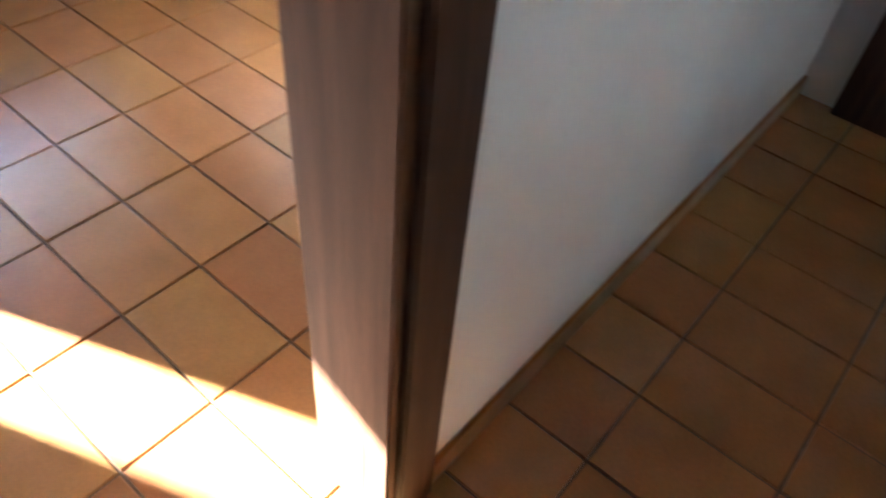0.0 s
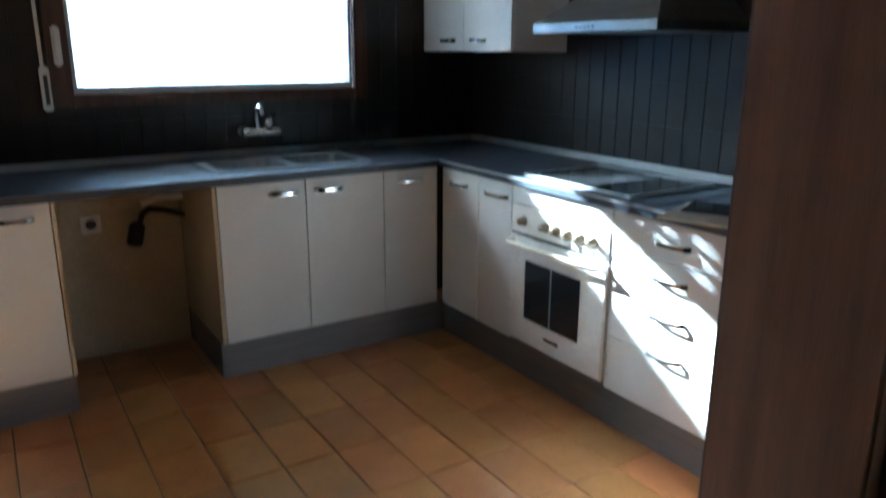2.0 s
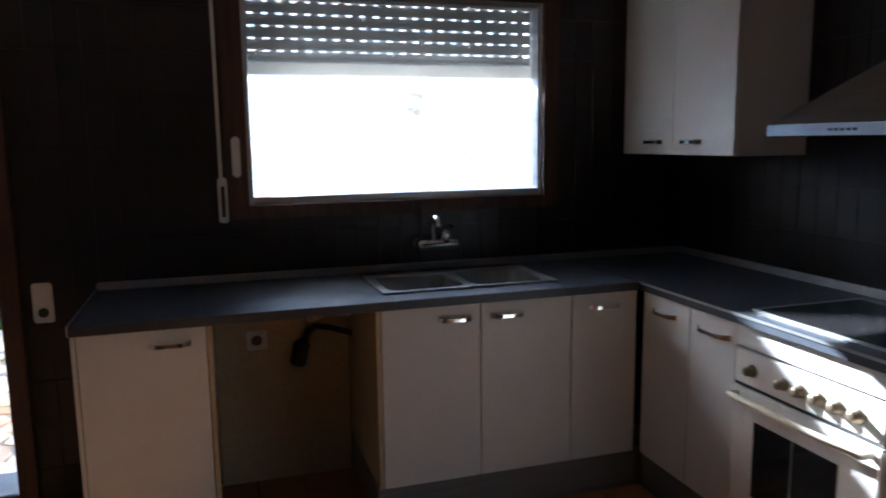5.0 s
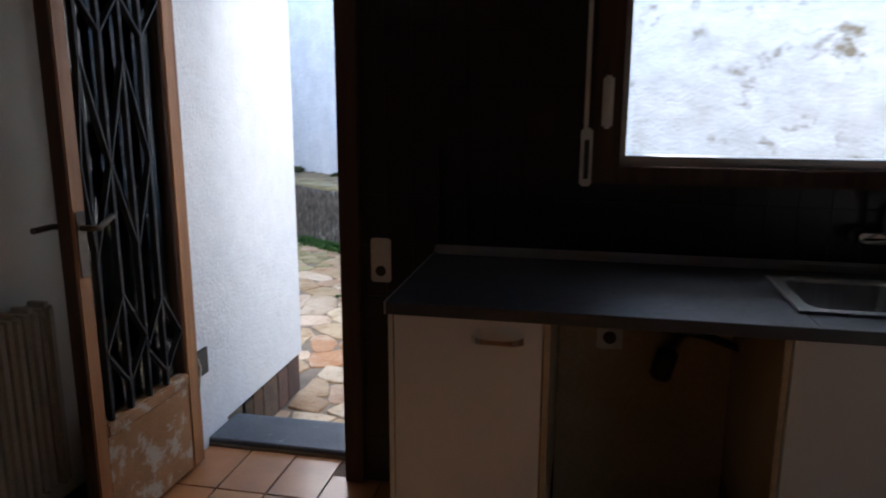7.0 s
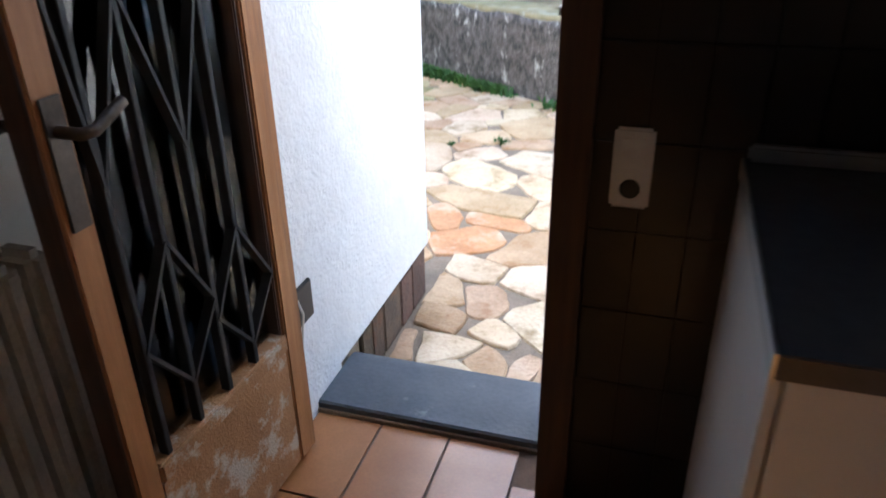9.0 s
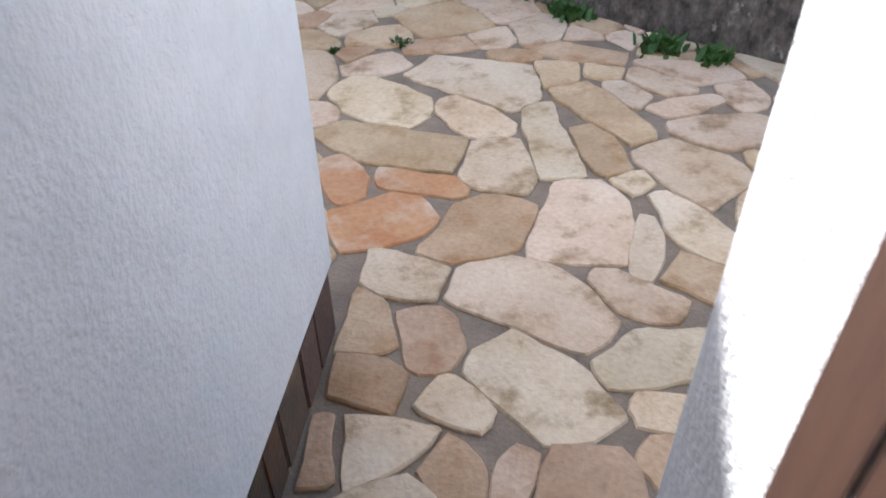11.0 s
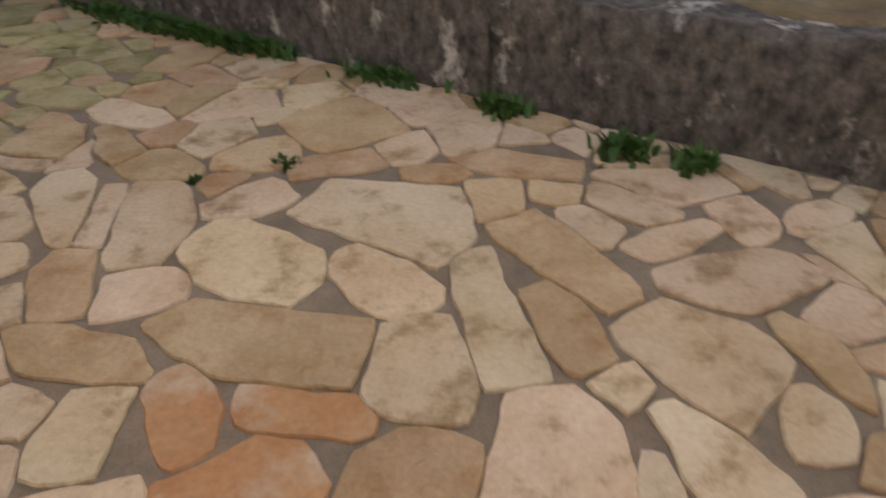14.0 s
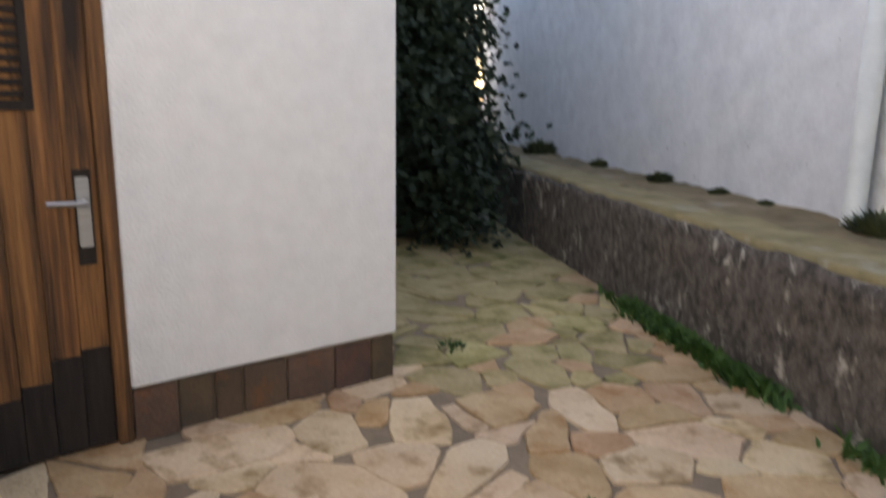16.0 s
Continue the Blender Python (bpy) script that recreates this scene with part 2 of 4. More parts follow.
# ---- mesh helpers ----
def box(bm, x0, x1, y0, y1, z0, z1, bevel=0.0):
    vs = [bm.verts.new(p) for p in ((x0, y0, z0), (x1, y0, z0), (x1, y1, z0), (x0, y1, z0), (x0, y0, z1), (x1, y0, z1), (x1, y1, z1), (x0, y1, z1))]
    fs = [bm.faces.new([vs[i] for i in f]) for f in ((3, 2, 1, 0), (4, 5, 6, 7), (0, 1, 5, 4), (1, 2, 6, 5), (2, 3, 7, 6), (3, 0, 4, 7))]
    if bevel:
        edges = list({e for f in fs for e in f.edges})
        bmesh.ops.bevel(bm, geom=edges, offset=bevel, segments=2, affect='EDGES')


def finish(name, bm, material, parent=None, smooth=False):
    bmesh.ops.recalc_face_normals(bm, faces=bm.faces)
    me = bpy.data.meshes.new(name)
    bm.to_mesh(me)
    bm.free()
    me.materials.append(material)
    if smooth:
        for p in me.polygons:
            p.use_smooth = True
    ob = new(name, me)
    ob.parent = parent
    return ob


def boxes(name, rows, material, parent=None, bevel=0.0):
    bm = bmesh.new()
    for r in rows:
        box(bm, *r, bevel=bevel)
    return finish(name, bm, material, parent)


def thing(name, at, label, category, group=""):
    ob = new(name)
    ob.location = at
    ob.empty_display_size = 0.1
    return tagged(ob, label, category, group)


def under(ob, parent):
    """Parents a mesh built in world places to a thing that stands somewhere."""
    ob.parent = parent
    ob.matrix_parent_inverse = Matrix.Translation(parent.location).inverted()
    return ob


def tube(name, points, radius, material, parent=None, closed=False, res=3):
    cu = bpy.data.curves.new(name, 'CURVE')
    cu.dimensions, cu.bevel_depth, cu.bevel_resolution = '3D', radius, res
    cu.use_fill_caps = True
    sp = cu.splines.new('POLY')
    sp.points.add(len(points) - 1)
    for q, p in zip(sp.points, points):
        q.co = (*p, 1)
    sp.use_cyclic_u = closed
    tmp = bpy.data.objects.new(name, cu)
    scene.collection.objects.link(tmp)
    me = bpy.data.meshes.new_from_object(tmp.evaluated_get(bpy.context.evaluated_depsgraph_get()))
    bpy.data.objects.remove(tmp)
    me.materials.clear()
    me.materials.append(material)
    for p in me.polygons:
        p.use_smooth = True
    me.name = name
    ob = new(name, me)
    ob.parent = parent
    return ob


def lathe(name, prof, material, parent=None, segs=20, at=(0, 0, 0), axis=None):
    """Turned shape: rows of radius and height."""
    bm = bmesh.new()
    rings = [[bm.verts.new((r * math.cos(2 * math.pi * k / segs), r * math.sin(2 * math.pi * k / segs), z)) for k in range(segs)] for r, z in prof]
    for a, b in zip(rings, rings[1:]):
        for k in range(segs):
            bm.faces.new((a[k], a[(k + 1) % segs], b[(k + 1) % segs], b[k]))
    bm.faces.new(rings[0][::-1])
    bm.faces.new(rings[-1])
    if axis is not None:
        bmesh.ops.transform(bm, matrix=Vector((0, 0, 1)).rotation_difference(Vector(axis)).to_matrix().to_4x4(), verts=bm.verts)
    bmesh.ops.translate(bm, vec=at, verts=bm.verts)
    return finish(name, bm, material, parent, smooth=True)


def rough_slab(name, x0, x1, y0, y1, z0, z1, step, amount, material, parent=None, seed=0, matrix=None):
    """A block of masonry with uneven faces."""
    bm = bmesh.new()
    nx, ny, nz = (max(1, round(abs(b - a) / step)) for a, b in ((x0, x1), (y0, y1), (z0, z1)))
    made = {}

    def v(i, j, k):
        if (i, j, k) not in made:
            p = Vector((x0 + (x1 - x0) * i / nx, y0 + (y1 - y0) * j / ny, z0 + (z1 - z0) * k / nz))
            q = p + Vector((seed, 0, 0))
            d = noise.noise_vector(q * 3.1) * amount + noise.noise_vector(q * 11.0) * amount * 0.45
            made[i, j, k] = bm.verts.new(p + d)
        return made[i, j, k]
    for i in range(nx):
        for j in range(ny):
            for k in (0, nz):
                bm.faces.new((v(i, j, k), v(i + 1, j, k), v(i + 1, j + 1, k), v(i, j + 1, k)))
    for i in range(nx):
        for k in range(nz):
            for j in (0, ny):
                bm.faces.new((v(i, j, k), v(i + 1, j, k), v(i + 1, j, k + 1), v(i, j, k + 1)))
    for j in range(ny):
        for k in range(nz):
            for i in (0, nx):
                bm.faces.new((v(i, j, k), v(i, j + 1, k), v(i, j + 1, k + 1), v(i, j, k + 1)))
    if matrix is not None:
        bmesh.ops.transform(bm, matrix=matrix, verts=bm.verts)
    return finish(name, bm, material, parent, smooth=True)


def structure(ob, label=""):
    return tagged(ob, label, kind="structure")


# ---- house: kitchen and hall ----
BY = 1.14                                    # outer face of the projecting part
G = -0.155                                   # courtyard paving level
WT = 0.30                                    # outer wall's thickness
DX0, DX1, DTOP = -3.70, -3.045, 2.07         # garden door
WX0, WX1, WZ0, WZ1 = -2.10, -0.765, 1.215, 2.085   # window
XL, YB, CEIL = -4.02, -3.15, 2.50            # left wall, back wall, ceiling
HX0, HX1, HTOP = -2.78, -1.854, 2.05          # doorway to the hall
HY = -3.30                                   # hall face of the back wall

structure(boxes("wall_north", [
    (XL, DX0, 0.012, WT, -0.3, 2.9), (DX0, DX1, 0.012, WT, DTOP, 2.9), (DX1, WX0, 0.012, WT, -0.3, 2.9),
    (WX0, WX1, 0.012, WT, -0.3, WZ0), (WX0, WX1, 0.012, WT, WZ1, 2.9), (WX1, 0.3, 0.012, WT, -0.3, 2.9),
    (-5.9, -3.70, WT, BY, 0.05, 3.0)], M_RENDER), "white rendered outer wall with window and garden door")
structure(boxes("wall_east", [(0.012, 0.3, -5.3, 0.012, -0.3, 2.9)], M_PLASTER), "kitchen wall behind the hob")
structure(boxes("wall_west", [(XL - 0.25, XL, -5.3, 0.3, -0.3, 2.9)], M_PLASTER), "plain white plastered kitchen wall")
structure(boxes("wall_south", [(XL, HX0, HY, YB, -0.3, 2.9), (HX1, 0.012, HY, YB, -0.3, 2.9), (HX0, HX1, HY, YB, HTOP, 2.9)], M_PLASTER), "white plastered wall with the doorway to the hall")
# the opening is added behind the camera, sized to set the hall's brightness
structure(boxes("wall_hall", [(XL, -1.3, -5.3, -5.1, -0.3, 2.9), (-0.98, 0.012, -5.3, -5.1, -0.3, 2.9), (-1.3, -0.98, -5.3, -5.1, -0.3, 1.36), (-1.3, -0.98, -5.3, -5.1, 1.62, 2.9)], M_PLASTER), "white hall wall with a small unseen opening added to let light in")
structure(boxes("ceiling", [(XL - 0.25, 0.3, -5.3, WT + 0.35, CEIL, CEIL + 0.35)], M_PLASTER), "white plastered ceiling")
floor = structure(boxes("floor", [(XL, 0.012, -5.1, 0.012, -0.28, -0.006)], M_GROUT), "terracotta tiled floor with dark joints")

# added dark sheet, never in view: keeps bounced light off the cabinet fronts
structure(boxes("wall_tiling_south", [(XL, HX0 - 0.006, YB + 0.001, YB + 0.004, 0.0, CEIL), (HX1 + 0.006, 0.0, YB + 0.001, YB + 0.004, 0.0, CEIL), (HX0 - 0.006, HX1 + 0.006, YB + 0.001, YB + 0.004, HTOP + 0.001, CEIL)], M_DARKTILE), "unseen dark sheet on the kitchen's back wall, added to cut bounced light")

# doorway lining and casings, hall side darker
structure(boxes("door_frame_hall", [
    (HX1 - 0.03, HX1 + 0.005, HY - 0.004, YB + 0.004, 0.0, HTOP), (HX0 - 0.005, HX0 + 0.03, HY - 0.004, YB + 0.004, 0.0, HTOP),
    (HX0, HX1, HY - 0.004, YB + 0.004, HTOP - 0.035, HTOP)], M_WOODJAMB, bevel=0.003), "brown varnished wooden door lining")
structure(boxes("trim", [
    (HX1 - 0.012, HX1 + 0.075, HY - 0.02, HY - 0.005, 0.0, HTOP + 0.07), (HX0 - 0.075, HX0 + 0.012, HY - 0.02, HY - 0.005, 0.0, HTOP + 0.07),
    (HX0 - 0.075, HX1 + 0.075, HY - 0.02, HY - 0.005, HTOP - 0.01, HTOP + 0.07),
    (HX1 - 0.012, HX1 + 0.075, YB + 0.005, YB + 0.02, 0.0, HTOP + 0.07), (HX0 - 0.075, HX0 + 0.012, YB + 0.005, YB + 0.02, 0.0, HTOP + 0.07)], M_WOODDARK, bevel=0.003), "dark wooden architrave")
structure(boxes("baseboard", [(HX1 + 0.08, 0.0, HY - 0.012, HY - 0.001, 0.0, 0.07)], M_TERRA), "terracotta skirting in the hall")
structure(boxes("door_frame_east", [(-0.03, 0.011, -3.75, -3.42, 0.0, 2.1)], M_WOODDARK, bevel=0.004), "dark wooden door casing in the hall")

# garden door frame
structure(boxes("door_frame_garden", [
    (DX1, DX1 + 0.07, -0.03, 0.011, 0.0, DTOP + 0.06), (DX1 - 0.002, DX1 + 0.02, 0.011, 0.09, 0.0, DTOP),
    (DX0 - 0.06, DX0, -0.03, 0.011, 0.0, DTOP + 0.06), (DX0, DX1, -0.03, 0.09, DTOP - 0.02, DTOP + 0.06)], M_WOODDARK, bevel=0.003), "dark brown wooden door frame")
structure(boxes("strike_plate", [(DX1 - 0.006, DX1, 0.02, 0.05, 0.98, 1.16), (DX1 - 0.012, DX1 - 0.002, 0.028, 0.042, 1.13, 1.145)], M_DARKCHROME), "metal strike plate in the door frame")

# ---- window ----
win = thing("window_1", (-1.42, 0.05, WZ0), "wide aluminium window with brown surround, roller shutter half down", "window")
tagged(win, kind="structure")
F = 0.02
under(boxes("surround", [(WX0 - 0.085, WX0, -0.02, 0.0115, WZ0 - 0.055, WZ1 + 0.085), (WX1, WX1 + 0.075, -0.02, 0.0115, WZ0 - 0.055, WZ1 + 0.085),
                         (WX0, WX1, -0.02, 0.0115, WZ1, WZ1 + 0.085), (WX0, WX1, -0.02, 0.0115, WZ0 - 0.055, WZ0)], M_WOODDARK, bevel=0.003), win)
under(boxes("frame", [(WX0, WX0 + F, 0.02, 0.10, WZ0, WZ1), (WX1 - F * 0.7, WX1, 0.02, 0.10, WZ0, WZ1),
                      (WX0 + F, WX1 - F * 0.7, 0.02, 0.10, WZ1 - 0.02, WZ1), (WX0 + F, WX1 - F * 0.7, 0.02, 0.10, WZ0, WZ0 + 0.032)], M_ALU, bevel=0.003), win)
pane = under(boxes("pane", [(WX0 + F, WX1 - F * 0.7, 0.055, 0.061, WZ0 + 0.03, WZ1 - 0.02)], M_GLASS), win)
pane.visible_shadow = False
under(boxes("sill", [(WX0 - 0.04, WX1 + 0.04, 0.10, WT + 0.05, WZ0 - 0.03, WZ0 + 0.004)], M_RENDER, bevel=0.004), win)

# roller shutter: slats with rows of light slots
shut = thing("roller_shutter", (-1.42, 0.14, 1.76), "grey roller shutter half lowered, slots between slats open", "shutter")


def slat_mesh(width, high, slots):
    """A slat: a curved bar with a row of slots along its upper edge."""
    bm = bmesh.new()
    prof = [(0.0, 0.0), (0.006, high * 0.25), (0.007, high * 0.5), (0.004, high * 0.87)]
    for (ya, za), (yb, zb) in zip(prof, prof[1:]):
        box(bm, -width / 2, width / 2, min(ya, yb), min(ya, yb) + 0.007, za, zb)
    p = width / slots
    for k in range(slots + 1):
        x = -width / 2 + k * p
        box(bm, max(-width / 2, x - p * 0.27), min(width / 2, x + p * 0.27), 0.002, 0.008, high * 0.87, high)
    bmesh.ops.recalc_face_normals(bm, faces=bm.faces)
    me = bpy.data.meshes.new("slat")
    bm.to_mesh(me)
    bm.free()
    me.materials.append(M_SHUT)
    return me


slat_width = WX1 - WX0 - 0.01
me_slat = slat_mesh(slat_width, 0.0515, 22)
for k in range(6):
    ob = new("slat", me_slat)
    ob.parent = shut
    ob.location = (0.0, 0.0, 0.055 + k * 0.0515)
boxes("bottom_bar", [(-slat_width / 2, slat_width / 2, -0.004, 0.014, 0.0, 0.054)], M_PVC, shut, bevel=0.004)

# shutter strap and its winder
strap = thing("shutter_strap", (-2.20, -0.012, 1.15), "beige shutter strap with white winder box beside the window", "shutter strap")
boxes("strap", [(-0.016, -0.002, -0.006, -0.003, 0.17, 1.05)], M_PVC, strap)
boxes("winder", [(-0.024, 0.014, -0.022, 0.004, 0.0, 0.185)], M_WHITEPL, strap, bevel=0.006)
boxes("slot", [(-0.012, 0.004, -0.0235, -0.0215, 0.025, 0.15)], M_BLACK, strap)
latch = thing("window_handle", (-2.145, -0.02, 1.335), "white window handle on the brown surround", "handle")
boxes("plate", [(-0.017, 0.017, -0.014, 0.0, 0.0, 0.165)], M_WHITEPL, latch, bevel=0.008)
boxes("grip", [(-0.009, 0.009, -0.045, -0.013, 0.03, 0.15)], M_WHITEPL, latch, bevel=0.006)


# ---- base units ----
def handle(parent, at, way, length, material=M_CHROME):
    """A bow handle: at its middle, way along it, standing off towards the room."""
    w = Vector(way).normalized()
    out = Vector((0, -1, 0)) if abs(w.x) > 0.5 else Vector((-1, 0, 0))
    bm = bmesh.new()
    n = 10
    rows = []
    for k in range(n + 1):
        s = k / n * 2 - 1
        off = 0.028 * (1 - s ** 4) + 0.002
        c = Vector(at) + w * (s * length / 2) + out * off
        hh = 0.010 - 0.004 * (1 - s * s)
        rows.append([bm.verts.new(c + out * a + Vector((0, 0, b))) for a, b in ((-0.003, -hh), (0.003, -hh), (0.003, hh), (-0.003, hh))])
    for a, b in zip(rows, rows[1:]):
        for k in range(4):
            bm.faces.new((a[k], a[(k + 1) % 4], b[(k + 1) % 4], b[k]))
    bm.faces.new(rows[0])
    bm.faces.new(rows[-1])
    ob = finish("handle", bm, material, smooth=False)
    ob.parent = parent.parent or parent
    return ob


ZP, ZT = 0.172, 0.865


def unit_south(x0, x1, name, label, handle_x, group="base units"):
    """A base unit under the window wall, its door facing the room."""
    u = thing(name, ((x0 + x1) / 2, -0.3, 0.0), label, "cabinet", group)
    under(boxes("body", [(x0 + 0.001, x0 + 0.017, -0.58, -0.02, ZP, ZT - 0.003), (x1 - 0.017, x1 - 0.001, -0.58, -0.02, ZP, ZT - 0.003),
                         (x0 + 0.017, x1 - 0.017, -0.575, -0.02, ZP, ZP + 0.016), (x0 + 0.017, x1 - 0.017, -0.03, -0.02, ZP + 0.016, ZT - 0.003)], M_CARC), u)
    d = under(boxes("door", [(x0 + 0.0015, x1 - 0.0015, -0.60, -0.582, ZP + 0.002, ZT - 0.004)], M_LACQ, bevel=0.0015), u)
    hm = handle(u, (handle_x, -0.60, 0.81), (1, 0, 0), 0.14)
    under(hm, u)
    return u


CX = -2.705
unit_south(CX + 0.012, -2.29, "base_unit", "white laminate base unit at the counter's end", -2.41)
unit_south(-1.685, -1.298, "base_unit", "white laminate sink base unit with bow handle", -1.40)
unit_south(-1.297, -0.913, "base_unit", "white laminate sink base unit with bow handle", -1.19)
unit_south(-0.912, -0.618, "base_unit", "narrow white laminate corner base unit", -0.77)
structure(boxes("end_panel", [(CX - 0.004, CX + 0.010, -0.598, 0.0, 0.0, ZT - 0.003)], M_LACQ, bevel=0.001), "white laminate end panel of the counter")
structure(boxes("side_panel", [(-1.703, -1.687, -0.597, -0.002, ZP, ZT - 0.003), (-2.288, -2.272, -0.597, -0.002, ZP, ZT - 0.003)], M_CARC, bevel=0.001), "bare beige side panels round the appliance gap")
structure(boxes("gap_back", [(-2.27, -1.705, -0.006, 0.0, 0.0, ZT - 0.003)], M_CARC), "bare beige wall in the appliance gap")


def unit_east(y0, y1, name, label, fronts, group="base units"):
    """A base unit along the hob wall; fronts: lower and upper edge, handle height, handle's middle."""
    u = thing(name, (-0.3, (y0 + y1) / 2, 0.0), label, "cabinet", group)
    under(boxes("body", [(-0.58, -0.02, y0 + 0.001, y0 + 0.017, ZP, ZT - 0.003), (-0.58, -0.02, y1 - 0.017, y1 - 0.001, ZP, ZT - 0.003),
                         (-0.575, -0.02, y0 + 0.017, y1 - 0.017, ZP, ZP + 0.016)], M_CARC), u)
    for z0, z1, hz, hy, ln in fronts:
        under(boxes("door" if z1 - z0 > 0.4 else "drawer_front", [(-0.60, -0.582, y0 + 0.0015, y1 - 0.0015, z0 + 0.0015, z1 - 0.0015)], M_LACQ, bevel=0.0015), u)
        if hz:
            under(handle(u, (-0.60, hy, hz), (0, 1, 0), ln, M_DARKCHROME), u)
    return u


unit_east(-0.923, -0.618, "base_unit", "narrow white corner base unit with bow handle", [(ZP, ZT - 0.004, 0.80, -0.77, 0.14)])
unit_east(-1.170, -0.924, "base_unit", "narrow white base unit beside the oven", [(ZP, ZT - 0.004, 0.80, -1.06, 0.17)])
unit_east(-2.333, -1.760, "drawer_unit", "white laminate drawer unit with four bow handles", [
    (0.725, ZT - 0.004, 0.79, -2.03, 0.15), (0.555, 0.725, 0.665, -2.03, 0.15), (0.385, 0.555, 0.53, -2.03, 0.15), (ZP, 0.385, 0.395, -2.03, 0.15)])
unit_east(-2.75, -2.334, "base_unit", "white laminate base unit beyond the drawers", [(ZP, ZT - 0.004, 0.80, -2.6, 0.17)])
unit_east(-3.05, -2.751, "base_unit", "white laminate base unit at the wall", [(ZP, ZT - 0.004, 0.80, -2.9, 0.17)])
structure(boxes("plinth", [(CX + 0.012, -2.29, -0.56, -0.545, 0.0, ZP - 0.002), (-1.703, -0.56, -0.56, -0.545, 0.0, ZP - 0.002),
                           (-1.703, -1.688, -0.545, -0.02, 0.0, ZP - 0.002), (-2.292, -2.277, -0.545, -0.02, 0.0, ZP - 0.002),
                           (-0.56, -0.545, -3.05, -0.58, 0.0, ZP - 0.002)], M_PLINTH, bevel=0.001), "grey metal plinth under the base units")

# worktop, cut out for the sink
SX0, SX1, SY0, SY1 = -1.655, -0.925, -0.505, -0.125
wt = thing("worktop", (-1.6, -0.3, 0.87), "dark blue-grey laminate worktop in an L, aluminium edge", "worktop")
under(boxes("top", [(CX - 0.004, SX0 + 0.02, -0.62, 0.0, 0.866, 0.90), (SX0 + 0.02, SX1 - 0.02, -0.62, SY0 + 0.02, 0.866, 0.90),
                    (SX0 + 0.02, SX1 - 0.02, SY1 - 0.02, 0.0, 0.866, 0.90), (SX1 - 0.02, -0.6215, -0.62, 0.0, 0.866, 0.90),
                    (-0.62, -0.001, -3.05, 0.0, 0.866, 0.90)], M_COUNTER, bevel=0.002), wt)
under(boxes("edge_strip", [(CX - 0.008, CX - 0.004, -0.622, 0.0, 0.866, 0.902)], M_ALU), wt)
under(boxes("edge_strip", [(-0.6235, -0.6195, -3.05, -0.622, 0.893, 0.9015)], M_ALU), wt)
under(boxes("upstand", [(CX, -0.022, -0.022, -0.001, 0.9005, 0.932), (-0.022, -0.001, -3.05, -0.001, 0.9005, 0.932)], M_ALU, bevel=0.006), wt)


# ---- sink ----
def basin(bm, x0, x1, y0, y1, top, depth, r):
    """A rounded bowl, open above."""
    def ring(inset, z, rad):
        pts = []
        for cx, cy, a0 in ((x1 - inset - rad, y1 - inset - rad, 0), (x0 + inset + rad, y1 - inset - rad, 90), (x0 + inset + rad, y0 + inset + rad, 180), (x1 - inset - rad, y0 + inset + rad, 270)):
            for k in range(6):
                a = radians(a0 + 18 * k)
                pts.append(bm.verts.new((cx + rad * math.cos(a), cy + rad * math.sin(a), z)))
        return pts
    rings = [ring(0, top, r), ring(0.006, top - 0.006, r), ring(0.02, top - depth * 0.7, r * 0.9), ring(0.05, top - depth, r * 0.7)]
    for a, b in zip(rings, rings[1:]):
        for k in range(len(a)):
            bm.faces.new((a[k], a[(k + 1) % len(a)], b[(k + 1) % len(b)], b[k]))
    bm.faces.new(rings[-1])
    return rings[0]


sk = thing("sink", ((SX0 + SX1) / 2, -0.31, 0.90), "double-bowl stainless steel sink set in the worktop", "sink")
bm = bmesh.new()
mid = (SX0 + SX1) / 2
for a, b in ((SX0 + 0.035, mid - 0.018), (mid + 0.018, SX1 - 0.035)):
    loop = basin(bm, a, b, SY0 + 0.035, SY1 - 0.035, 0.907, 0.15, 0.055)
    ox0, ox1 = (SX0, mid) if a < mid - 0.1 else (mid, SX1)
    # flange from the bowl's rim out to the sheet's edge
    outer = []
    for v in loop:
        fx = (v.co.x - (a + b) / 2) / ((b - a) / 2)
        fy = (v.co.y - (SY0 + SY1) / 2) / ((SY1 - SY0) / 2 - 0.035)
        g = max(abs(fx), abs(fy))
        outer.append(bm.verts.new(((ox0 + ox1) / 2 + fx / g * (ox1 - ox0) / 2, (SY0 + SY1) / 2 + fy / g * (SY1 - SY0) / 2, 0.9055)))
    for k in range(len(loop)):
        bm.faces.new((loop[k], outer[k], outer[(k + 1) % len(loop)], loop[(k + 1) % len(loop)]))
# darker steel than the rim: the bowls' dim reflections are put into the colour
under(finish("bowls", bm, M_HOODSTEEL), sk)
for cx in ((SX0 + mid) / 2 + 0.01, (mid + SX1) / 2 - 0.01):
    under(lathe("drain", [(0.035, 0.0), (0.035, 0.004), (0.012, 0.003)], M_CHROME, at=(cx, -0.315, 0.757)), sk)
under(boxes("rim", [(SX0, SX1, SY0, SY0 + 0.008, 0.901, 0.909), (SX0, SX1, SY1 - 0.008, SY1, 0.901, 0.909), (SX0, SX0 + 0.008, SY0, SY1, 0.901, 0.909), (SX1 - 0.008, SX1, SY0, SY1, 0.901, 0.909)], M_STEEL, bevel=0.002), sk)

